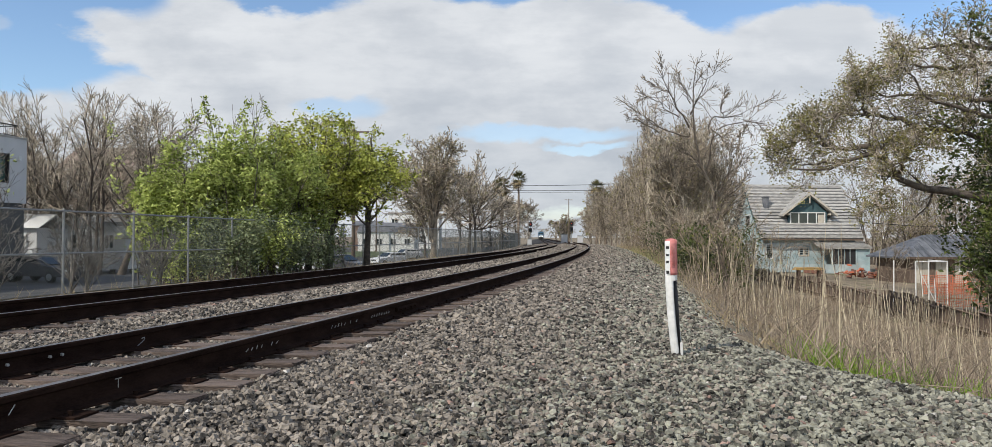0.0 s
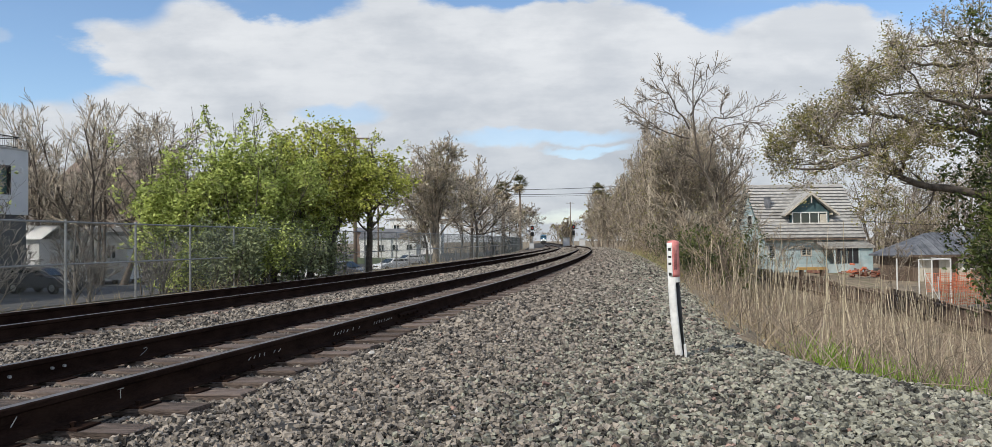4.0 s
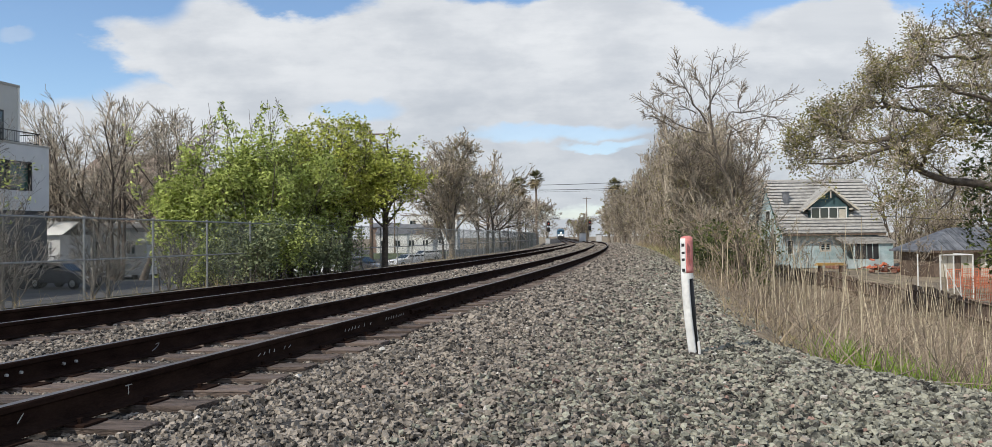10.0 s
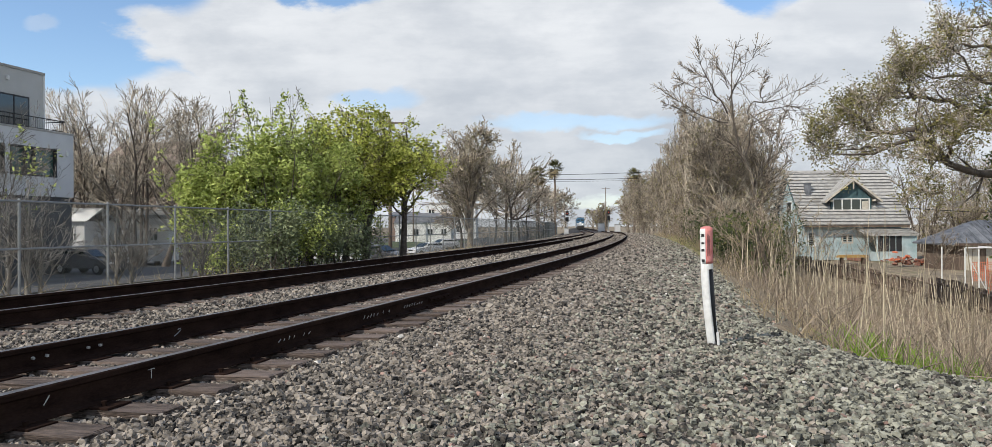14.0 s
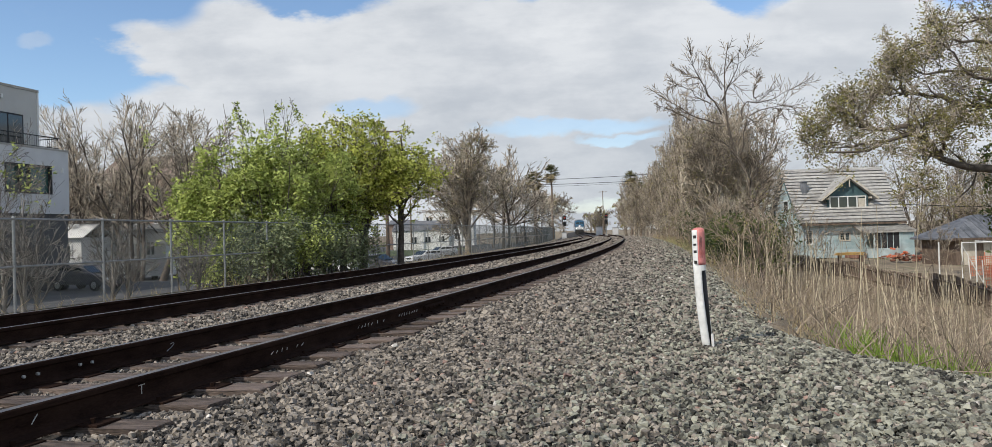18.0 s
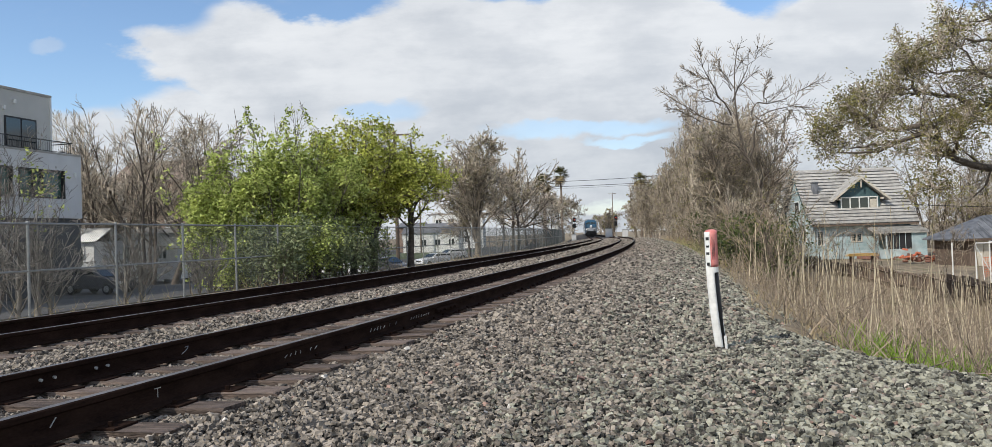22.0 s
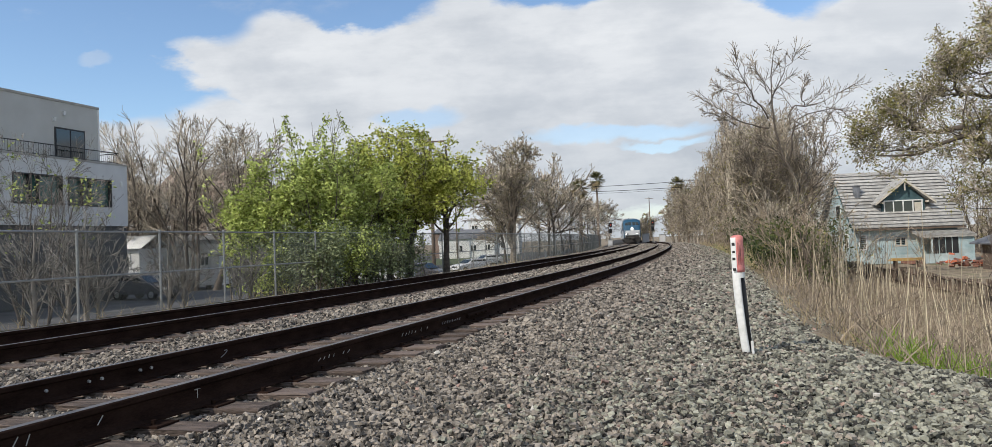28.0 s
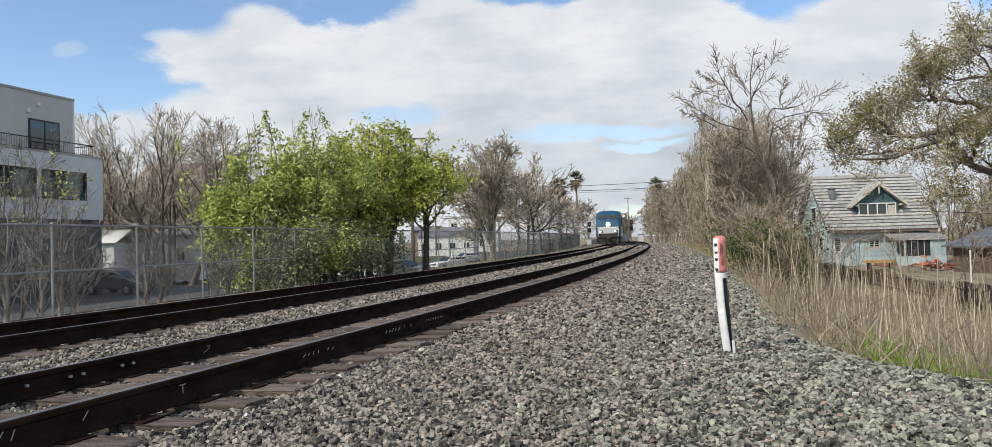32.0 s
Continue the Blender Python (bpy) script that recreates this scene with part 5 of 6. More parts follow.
def build_block():
    """Its long wall runs along the street; the wall's outer face is x = 0 and its far corner y = 0."""
    top = thing("apartment_building", pose(-28.2, 45, -1.6, 0, 0, -10), "modern flat-roofed apartment building in pale grey render", "building")
    base = part("lower_storey", box(-14, -0.15, -26, -0.15, 0, 4.6), M_basement, top, "dark grey panelled ground storey")
    for i in range(13):
        part("panel", box(-0.15, -0.11, -26 + 2 * i + 0.03, -26 + 2 * i + 1.97, 0.1, 4.5, 0.01), M_basement, base)
    for i in range(6):
        part("panel", box(-14 + 2.3 * i + 0.03, -14 + 2.3 * i + 2.27, -0.15, -0.11, 0.1, 4.5, 0.01), M_basement, base)
    # middle storey with the openings cut out
    wins = ((-4.6, -1.3), (-8.2, -4.95), (-15.0, -10.6), (-22, -18))
    z0, z1 = 4.6, 8.4
    wall = part("wall", box(-14, -0.3, -26, 0, z0, z1), M_render, top)
    edges = sorted({-26.0, 0.0, *[e for w in wins for e in w]})
    for a, b in zip(edges[:-1], edges[1:]):
        if (a, b) in wins:
            part("wall_panel", box(-0.3, 0, a, b, z0, 5.75), M_render, wall)
            part("wall_panel", box(-0.3, 0, a, b, 7.45, z1), M_render, wall)
            w = part("window", box(-0.25, -0.2, a + 0.05, b - 0.05, 5.8, 7.4), M_glassgreen, wall, "wide window with a black frame")
            bm = bmesh.new()
            box(-0.22, 0.03, a, b, 5.75, 5.83, 0, bm), box(-0.22, 0.03, a, b, 7.37, 7.45, 0, bm)
            for q in (a, a + (b - a) * 0.33 - 0.04, a + (b - a) * 0.5, b - 0.08):
                box(-0.22, 0.03, q, q + 0.08, 5.83, 7.37, 0, bm)
            part("window_frame", bm, M_black, w)
        else:
            part("wall_panel", box(-0.3, 0, a, b, z0, z1), M_render, wall)
    part("parapet", box(-14.02, 0.03, -26, 0.03, z1, z1 + 0.12, 0.01), M_concrete, wall)
    lamp = part("wall_lamp", box(0.0, 0.12, -0.62, -0.48, 7.1, 7.4, 0.03), M_white, top)
    # terrace rail
    rail = part("terrace_rail", rod((-0.25, -26, z1 + 0.82), (-0.25, -0.4, z1 + 0.82), 0.03, sides=6), M_black, top, "black steel terrace railing")
    rod_y = np.arange(-13.0, -0.39, 0.16)
    part("lower_rail", rod((-0.25, -26, z1 + 0.2), (-0.25, -0.4, z1 + 0.2), 0.02, sides=6), M_black, rail)
    part("end_rail", rod((-0.25, -0.4, z1 + 0.82), (-5, -0.4, z1 + 0.82), 0.03, sides=6), M_black, rail)
    for q in rod_y:
        part("baluster", rod((-0.25, q, z1 + 0.1), (-0.25, q, z1 + 0.82), 0.013, sides=4), M_black, rail)
    # upper storey, set back
    up = part("upper_wall", box(-14, -1.0, -26, -1.2, z1, 11.95), M_render2, top, "warm grey set-back upper storey")
    part("roof_edge", box(-14.05, -0.95, -26, -1.15, 11.95, 12.1, 0.01), M_concrete, up)
    part("corner_trim", box(-1.08, -0.96, -1.28, -1.16, z1, 11.95), M_white, up)
    for a, b, zz in ((-4.5, -2.3, 10.45), (-15.5, -13, 10.5)):
        d = part("terrace_door", box(-1.02, -0.96, a, b, z1 + 0.05, zz), M_black, up, "dark glazed terrace door")
        for q in (a + 0.1, (a + b) / 2 + 0.05):
            part("pane", box(-0.96, -0.945, q, q + (b - a) / 2 - 0.15, z1 + 0.2, zz - 0.1), M_glassdark, d)
    for q, zz in ((-3.9, 11.2), (-10.5, 11.2), (-4.6, 10.75)):
        part("wall_lamp", box(-1.0, -0.85, q, q + 0.14, zz, zz + 0.25, 0.02), M_white, up)


build_block()


# ---- buildings and vehicles behind the fence ----
def plain_block(m, w, d, h, material, label, roof_mat, rows, name="building", pitched=0.0, eaves=0.25):
    top = thing(name, m, label, "building")
    part("wall", box(-w / 2, w / 2, 0, d, 0, h), material, top)
    if pitched:
        part("roof", prism([(-eaves, h), (d / 2, h + pitched), (d + eaves, h), (d / 2, h + pitched - 0.2)], w + 2 * eaves, "x", -w / 2 - eaves), roof_mat, top)
    else:
        part("roof", box(-w / 2 - 0.1, w / 2 + 0.1, -0.1, d + 0.1, h, h + 0.3, 0.02), roof_mat, top)
    for z, hh, n, ww in rows:
        for i in range(n):
            c = -w / 2 + w * (i + 0.5) / n
            window(top, c - ww / 2, c + ww / 2, z, z + hh, 0.0, M_white, 0.12, 1)
    return top


M_brownwall = mat("brown_stucco", (0.22, 0.155, 0.12), (0.32, 0.235, 0.19), 0.6, 0.95, 0.1)
M_brownroof = mat("brown_roofing", (0.15, 0.11, 0.085), (0.27, 0.205, 0.165), 1.0, 0.9, 0.2)
M_greyroof = mat("grey_roofing", (0.10, 0.105, 0.115), (0.19, 0.195, 0.205), 1.0, 0.85, 0.1)
plain_block(pose(-20.5, 140, -1.75), 10.5, 9, 3.6, M_white, "long low white building with a grey roof", M_greyroof, ((1.2, 1.3, 4, 1.2),), pitched=1.9)
plain_block(pose(-19.5, 178, -1.9), 12, 9, 8.2, M_white, "white flat-roofed apartment house with paired windows", M_concrete, ((1.5, 1.5, 4, 1.5), (5.6, 1.6, 4, 1.6)))
plain_block(pose(-26.0, 150, -1.8), 5, 8, 5.0, M_brownwall, "small brown house behind the green trees", M_greyroof, ((2.6, 1.3, 2, 1.0),), pitched=1.0)
plain_block(pose(-36.6, 56, -1.75, 0, 0, 6), 4.4, 5, 3.4, M_white, "small white stuccoed house behind the street", M_white, ((1.6, 1.3, 2, 0.8),), pitched=1.1)
plain_block(pose(-33.8, 63, -1.75, 0, 0, 3), 5.2, 5, 4.0, M_white, "white bungalow behind the bare shrubs", M_concrete, ((1.7, 1.3, 2, 0.9),), pitched=0.5)
plain_block(pose(-48.0, 92, -1.6), 12, 10, 10.8, M_brownwall, "tall brown stuccoed building behind the bare trees", M_brownroof, ((2, 1.4, 4, 1.1), (5, 1.4, 4, 1.1), (8, 1.4, 4, 1.1)), pitched=3.2)


def car(m, label, paint, length=4.5):
    """A car that points along its own -y."""
    top = thing("car", m, label, "car", "cars parked behind the fence")
    side = [(-length / 2, 0.35), (-length / 2, 0.72), (-length / 2 + 0.25, 0.86), (-0.95, 1.0), (-0.25, 1.45), (1.0, 1.5), (1.75, 1.42), (length / 2 - 0.1, 1.0), (length / 2, 0.6), (length / 2 - 0.05, 0.35)]
    bm = prism(side, 1.76, "x", -0.88, bevel=0.06)
    for v in bm.verts:
        if v.co.z > 1.02:
            v.co.x *= 0.84
    part("body", bm, paint, top, smooth=False)
    part("windscreen", prism([(-0.93, 1.03), (-0.30, 1.42), (-0.33, 1.44), (-0.97, 1.05)], 1.36, "x", -0.68), M_glassdark, top)
    part("rear_window", prism([(1.74, 1.40), (length / 2 - 0.15, 1.04), (length / 2 - 0.11, 1.06), (1.78, 1.42)], 1.3, "x", -0.65), M_glassdark, top)
    for sx in (-1, 1):
        for a, b in ((-0.6, 0.25), (0.32, 1.15), (1.22, 1.7)):
            part("side_window", prism([(a, 1.04), (b, 1.04), (b - 0.05, 1.38), (max(a + 0.25, -0.25) if a < 0 else a, 1.38)], 0.02, "x", sx * 0.80 - 0.01), M_glassdark, top)
        for yy in (-length / 2 + 0.85, length / 2 - 0.85):
            w = part("wheel", rod((sx * 0.70, yy, 0.33), (sx * 0.90, yy, 0.33), 0.33, sides=18), M_black, top)
            part("rim", rod((sx * 0.9, yy, 0.33), (sx * 0.915, yy, 0.33), 0.2, sides=12), M_galv, w)
        part("headlight", box(sx * 0.62 - 0.16, sx * 0.62 + 0.16, -length / 2 - 0.02, -length / 2 + 0.1, 0.62, 0.76, 0.02), M_white, top)
        part("mirror", box(sx * 0.98 - 0.1, sx * 0.98 + 0.1, -0.75, -0.6, 0.98, 1.12, 0.03), paint, top)
    part("bumper", box(-0.85, 0.85, -length / 2 - 0.06, -length / 2 + 0.1, 0.36, 0.58, 0.04), paint, top)
    part("grille", box(-0.4, 0.4, -length / 2 - 0.03, -length / 2 + 0.05, 0.6, 0.74, 0.01), M_black, top)
    return top


M_carwhite = mat("white_car_paint", (0.70, 0.71, 0.72), (0.80, 0.81, 0.82), 2.0, 0.25)
M_cardark = mat("dark_car_paint", (0.06, 0.06, 0.065), (0.10, 0.10, 0.11), 2.0, 0.25)
for (px, d, rz, paint, label) in ((-142, 84, -42, M_carwhite, "white hatchback parked behind the fence"), (-120, 100, -52, M_carwhite, "white sport-utility car parked behind the fence"),
                                  (-262, 52, 70, M_carwhite, "white car half hidden behind the green trees"), (-312, 50, 82, M_carwhite, "white van-like car among the green shrubs"),
                                  (-205, 58, 65, M_cardark, "dark car parked under the trees"),
                                  (-603, 44, 74, M_cardark, "dark car parked along the street")):
    x, y = spot(px, d)
    car(pose(x, y, float(ground_z(x, y)[0]) + 0.05, 0, 0, rz), label, paint)


# ---- palms, poles, wires, signals ----
M_palm = mat("palm_fronds", (0.07, 0.075, 0.03), (0.34, 0.32, 0.15), 1.0, 0.6, 0.0, vary=0.9)
M_palmtrunk = mat("palm_trunk", (0.14, 0.105, 0.08), (0.30, 0.24, 0.19), 3.0, 0.95, 0.4, stretch=(1, 1, 5))


def palm(x, y, h, seed, r=1.9):
    rng = np.random.default_rng(seed)
    z = float(ground_z(x, y)[0])
    top = thing("palm_tree", pose(x, y, z), "tall slender fan palm with a shaggy crown", "palm", "palms by the crossing")
    P = np.array([[[0.15 * math.sin(k / 3), 0, h * k / 8] for k in range(9)]])
    part_of("trunk", mesh_of("trunk", *tubes(P, np.linspace(0.28, 0.17, 9)[None], 10), M_palmtrunk, True), top)
    # fronds: a stalk with stiff leaflets in a fan
    tip = P[0, -1]
    for i in range(54):
        az, el = rng.random() * 6.283, rng.uniform(-1.15, 1.45)
        d = np.array([math.cos(az) * math.cos(el), math.sin(az) * math.cos(el), math.sin(el)])
        V, F, k = [], [], 0
        a = tip + d * r * 0.45
        side = unit(np.cross(d, [0.01, 0.02, 1.0]))
        for j in np.linspace(-1.1, 1.1, 9):
            w = unit(d * math.cos(j) + side * math.sin(j))
            e = a + w * r * 0.62 * (1 - 0.15 * abs(j)) + np.array([0, 0, -0.22])
            n = unit(np.cross(w, [0.1, 0.2, 1.0])) * 0.11
            V += [a - n, a + n, e + n * 0.2, e - n * 0.2]
            F.append([k, k + 1, k + 2, k + 3])
            k += 4
        n = side * 0.03
        V += [tip - n, tip + n, a + n, a - n]
        F.append([k, k + 1, k + 2, k + 3])
        part_of("frond", mesh_of("frond", np.array(V), np.array(F), M_palm if el > -0.2 else M_straw), top)


palm(4.45, 152, 13.4, 1, 2.1)
palm(0.68, 105, 8.9, 2, 1.55)
palm(23.0, 172, 14.0, 3)
palm(26.0, 178, 12.5, 4)

M_pole = mat("pole_wood", (0.10, 0.075, 0.055), (0.22, 0.17, 0.135), 3.0, 0.95, 0.3, stretch=(1, 1, 0.2))


def utility_pole(x, y, h, label, arms=1):
    z = float(ground_z(x, y)[0])
    top = thing("utility_pole", pose(x, y, z), label, "utility pole", "utility poles")
    part("pole", rod((0, 0, -0.3), (0, 0, h), 0.16, 0.11, 10), M_pole, top)
    for i in range(arms):
        zz = h - 0.4 - 1.1 * i
        arm = part("crossarm", box(-1.2, 1.2, -0.06, 0.06, zz, zz + 0.12, 0.01), M_pole, top)
        for xx in (-1.1, -0.5, 0.5, 1.1):
            part("insulator", rod((xx, 0, zz + 0.12), (xx, 0, zz + 0.3), 0.05, 0.03, 8), M_white, arm)
    return top


utility_pole(-11.4, 60, 11.7, "wooden utility pole with crossarms behind the green trees", 2)
utility_pole(22.3, 230, 13.2, "wooden utility pole beyond the crossing", 1)
utility_pole(40.0, 260, 12.0, "distant wooden utility pole", 1)
utility_pole(46.0, 300, 13.0, "distant wooden utility pole", 1)
utility_pole(-22.0, 138, 13.0, "wooden utility pole beside the far street", 2)
utility_pole(36.0, 142, 13.2, "wooden utility pole behind the thicket", 2)


def wire(a, b, sag, r, name="overhead_wire", label="dark overhead wire strung between poles"):
    t = np.linspace(0, 1, 15)[:, None]
    P = np.array(a) * (1 - t) + np.array(b) * t
    P[:, 2] -= sag * 4 * t[:, 0] * (1 - t[:, 0])
    tagged(new(name, mesh_of(name, *tubes(P[None], np.full((1, 15), r), 5), M_black)), label, "wire", "overhead wires")


wire((-22, 138, 11.2), (36, 142, 11.9), 0.9, 0.045)
wire((-22.6, 138, 10.4), (36, 142, 10.6), 0.8, 0.045)
wire((-22, 138, 10.0), (36, 142, 10.3), 0.8, 0.02)
wire((-11.2, 60, 9.6), (-22, 138, 11.1), 0.6, 0.015)
wire((-10.2, 60, 9.4), (-21.2, 138, 11.0), 0.6, 0.015)
wire((35.0, 71.6, 2.6), (60, 66, 2.2), 0.5, 0.03)


def signal_mast(x, y, label):
    z = float(ground_z(x, y)[0])
    top = thing("railway_signal", pose(x, y, z), label, "railway signal", "signals at the crossing")
    part("mast", rod((0, 0, -0.2), (0, 0, 4.6), 0.07, sides=10), M_galv, top)
    part("base", box(-0.3, 0.3, -0.3, 0.3, -0.2, 0.3, 0.03), M_concrete, top)
    for zz, lit in ((4.1, 1), (2.9, 0)):
        hd = part("signal_head", box(-0.3, 0.3, -0.25, 0.0, zz - 0.45, zz + 0.45, 0.05), M_black, top)
        part("lens", rod((0, -0.25, zz), (0, -0.28, zz), 0.11, sides=12), M_redlamp if lit else M_glassdark, hd)
        part("hood", rod((0, -0.26, zz + 0.02), (0, -0.5, zz + 0.04), 0.14, sides=12, caps=False), M_black, hd)


M_redlamp = glow("red_lamp", (0.6, 0.05, 0.03), 0.9)
signal_mast(6.9, 150, "black-headed railway signal on a steel mast")
signal_mast(15.6, 155, "railway signal with a red lamp on a steel mast")


def cabinet(x, y, w, h, d):
    z = float(ground_z(x, y)[0])
    top = thing("signal_cabinet", pose(x, y, z), "pale grey metal signal cabinet beside the crossing", "cabinet", "signal cabinets")
    part("body", box(-w / 2, w / 2, 0, d, 0.1, h, 0.03), M_render2, top)
    part("door", box(-w / 2 + 0.1, w / 2 - 0.1, -0.03, 0.0, 0.25, h - 0.15, 0.01), M_render, top)
    part("roof", box(-w / 2 - 0.06, w / 2 + 0.06, -0.08, d + 0.06, h, h + 0.08, 0.01), M_galv, top)
    part("foot", box(-w / 2, w / 2, 0, d, -0.2, 0.1), M_concrete, top)


cabinet(14.6, 160, 1.4, 1.9, 1.0)
cabinet(17.8, 158, 1.2, 1.6, 0.8)
cabinet(6.6, 147, 0.9, 1.2, 0.6)


def far_woods():
    """Distant leafless trees that close the view down the line."""
    rng = np.random.default_rng(77)
    pieces = []
    for i in range(36):
        d = rng.uniform(480, 760)
        a = rng.uniform(-0.75, 0.75)
        x, y = a * d, d
        h = rng.uniform(8, 14)
        lv = grow(rng, h * 0.8, 0.3, stems=3, fork=0.25, levels=((6, 0.2, 0.5, 0.7, 4, 0.15, 0.03, 0.6), (6, 0.1, 0.5, 0.7, 3, 0.2, 0.0, 0.6)), width=1.5)
        z = float(ground_z(x, y)[0])
        for P, R in lv:
            pieces.append(tubes(P + np.array([x, y, z]), np.maximum(R, 0.09), 3))
    V, F = joined(pieces)
    tagged(new("far_woods", mesh_of("far_woods", V, F, M_twig)), "distant brown leafless woods on the horizon", "woods", kind="stuff")


far_woods()
for i, (a, d, h) in enumerate(((90, 250, 8), (98, 262, 8.5), (84, 330, 8), (132, 215, 11), (142, 190, 10.5))):
    tree(spot(a, d), 300 + i, h, 0.25, THICK[:2] + ((4, 0.1, 0.55, 0.65, 3, 0.18, 0.0, 0.6),), "distant bare tree down the line", M_twig, M_leafolive, 300, 0.3, 0.5, stems=4, fork=0.2, width=0.8, min_r=0.05, bark=M_twig, group="distant trees down the line")


# ---- train ----
TRAIN_S0, SPEED = 426.0, 10.4     # front of the engine at the start, metres a second
M_blue = mat("engine_blue", (0.008, 0.055, 0.11), (0.014, 0.082, 0.15), 2.0, 0.5, stain=(0.015, 0.06, 0.12))
M_silver = mat("engine_silver", (0.50, 0.51, 0.52), (0.66, 0.67, 0.68), 2.0, 0.45, metal=0.2)
M_carsilver = mat("coach_silver", (0.30, 0.31, 0.32), (0.45, 0.46, 0.47), 2.0, 0.5, metal=0.3)
M_underframe = mat("underframe", (0.02, 0.018, 0.017), (0.06, 0.055, 0.05), 3.0, 0.9)
M_headlamp = glow("headlamp", (1.0, 0.95, 0.85), 9.0)


def bogie(parent, y, axles):
    """A wheel set frame with its wheels, under a thing, centred at y."""
    b = part("bogie", box(-1.15, 1.15, y - 0.6 - 0.85 * (axles - 1), y + 0.6 + 0.85 * (axles - 1), 0.35, 0.75, 0.05), M_underframe, parent)
    for i in range(axles):
        yy = y + 1.7 * (i - (axles - 1) / 2)
        for sx in (-1, 1):
            part("wheel", rod((sx * 0.69, yy, 0.5), (sx * 0.83, yy, 0.5), 0.5, sides=20), M_underframe, b)


def build_engine():
    """The front is y = 0 and faces -y; z = 0 is the rail's head."""
    eng = thing("locomotive", Matrix(), "blue and silver diesel passenger locomotive with lit headlights", "locomotive")
    # cab and nose: sections from front to back
    bm = bmesh.new()
    secs = []
    for y, w, zt, zb in ((0.0, 1.28, 2.05, 1.05), (0.12, 1.38, 2.45, 1.0), (0.55, 1.46, 3.15, 0.95), (1.15, 1.50, 3.85, 0.95), (1.75, 1.52, 4.18, 0.95), (2.6, 1.53, 4.30, 0.95), (20.5, 1.53, 4.30, 0.95)):
        ring = []
        r = 0.5 if y > 0.3 else 0.22
        q = r * (2.0 if y > 1 else 1.3)
        pts = [(-w, zb), (-w, zt - r)]
        pts += [(-w + q * (1 - math.cos(a)), zt - r + r * math.sin(a)) for a in np.linspace(0.25, 1.571, 7)]
        full = pts + [(-x, z) for x, z in reversed(pts)]
        secs.append([bm.verts.new((x, y, z)) for x, z in full])
    for a, b in zip(secs[:-1], secs[1:]):
        for i in range(len(a) - 1):
            bm.faces.new((a[i], a[i + 1], b[i + 1], b[i]))
    bm.faces.new(secs[0])
    bm.faces.new(list(reversed(secs[-1])))
    part("body", bm, M_blue, eng, "blue engine body with a sloping nose")
    # silver lower band round the nose and along the flanks
    part("lower_nose", prism([(-1.30, 1.42), (1.30, 1.42), (1.30, 2.02), (0.85, 2.14), (-0.85, 2.14), (-1.30, 2.02)], 0.14, "y", -0.03, bevel=0.02), M_silver, eng, "silver lower nose")
    part("nose_stripe", prism([(-1.3, 2.12), (1.3, 2.12), (1.34, 2.24), (-1.34, 2.24)], 0.12, "y", -0.005), M_white, eng)
    for sx in (-1, 1):
        part("flank_band", box(sx * 1.535 - 0.012, sx * 1.535 + 0.012, 0.9, 20.4, 1.0, 2.3), M_silver, eng, "silver flank band")
        part("flank_stripe", box(sx * 1.54 - 0.012, sx * 1.54 + 0.012, 0.9, 20.4, 2.32, 2.42), M_red_stripe, eng)
        for k in range(6):
            part("grille", box(sx * 1.545 - 0.012, sx * 1.545 + 0.012, 6 + 2.2 * k, 7.7 + 2.2 * k, 2.7, 3.7, 0.005), M_underframe, eng)
        part("cab_window", box(sx * 1.53 - 0.02, sx * 1.53 + 0.02, 1.9, 2.7, 2.9, 3.6, 0.02), M_glassdark, eng)
        # windscreens lie on the slope of the nose
        w = part("windscreen", prism([(sx * 0.10, 0), (sx * 1.22, 0), (sx * 1.08, 0.62), (sx * 0.10, 0.74)], 0.03, "y", 0, bevel=0.006), M_glassdark, eng)
        w.matrix_local = pose(0, 0.545, 3.2, -40, 0, 0)
        part("window_post", box(sx * 0.66 - 0.02, sx * 0.66 + 0.02, 0, 0.04, 0, 0.64), M_blue, w).location = (0, -0.005, 0)
        # headlights low on the nose
        hl = part("headlight", box(sx * 0.92 - 0.26, sx * 0.92 + 0.26, -0.09, 0.05, 1.52, 1.82, 0.03), M_black, eng)
        part("lamp", rod((sx * 0.92 - 0.11, -0.095, 1.67), (sx * 0.92 - 0.11, -0.11, 1.67), 0.075, sides=14), M_headlamp, hl)
        part("lamp", rod((sx * 0.92 + 0.12, -0.095, 1.67), (sx * 0.92 + 0.12, -0.11, 1.67), 0.075, sides=14), M_white, hl)
        part("handrail", rod((sx * 1.2, -0.12, 1.0), (sx * 1.2, -0.12, 1.5), 0.02, sides=6), M_white, eng)
        part("step", box(sx * 1.2 - 0.25, sx * 1.2 + 0.25, 0.0, 0.4, 0.45, 0.95, 0.03), M_underframe, eng)
    top_l = part("top_headlight", box(-0.24, 0.24, 0.30, 0.55, 2.62, 2.86, 0.03), M_black, eng)
    part("lamp", rod((-0.1, 0.30, 2.74), (-0.1, 0.28, 2.74), 0.085, sides=14), M_headlamp, top_l)
    part("lamp", rod((0.1, 0.30, 2.74), (0.1, 0.28, 2.74), 0.085, sides=14), M_headlamp, top_l)
    # a plain pale emblem on the nose
    emb = part("emblem", prism([(-0.2, -0.02), (0.2, -0.02), (0.36, 0.28), (0.16, 0.5), (-0.16, 0.5), (-0.36, 0.28)], 0.02, "y", 0), M_white, eng)
    emb.matrix_local = pose(0, 0.0, 2.28, -24, 0, 0)
    part("anticlimber", box(-1.3, 1.3, -0.25, 0.2, 0.92, 1.05, 0.03), M_underframe, eng)
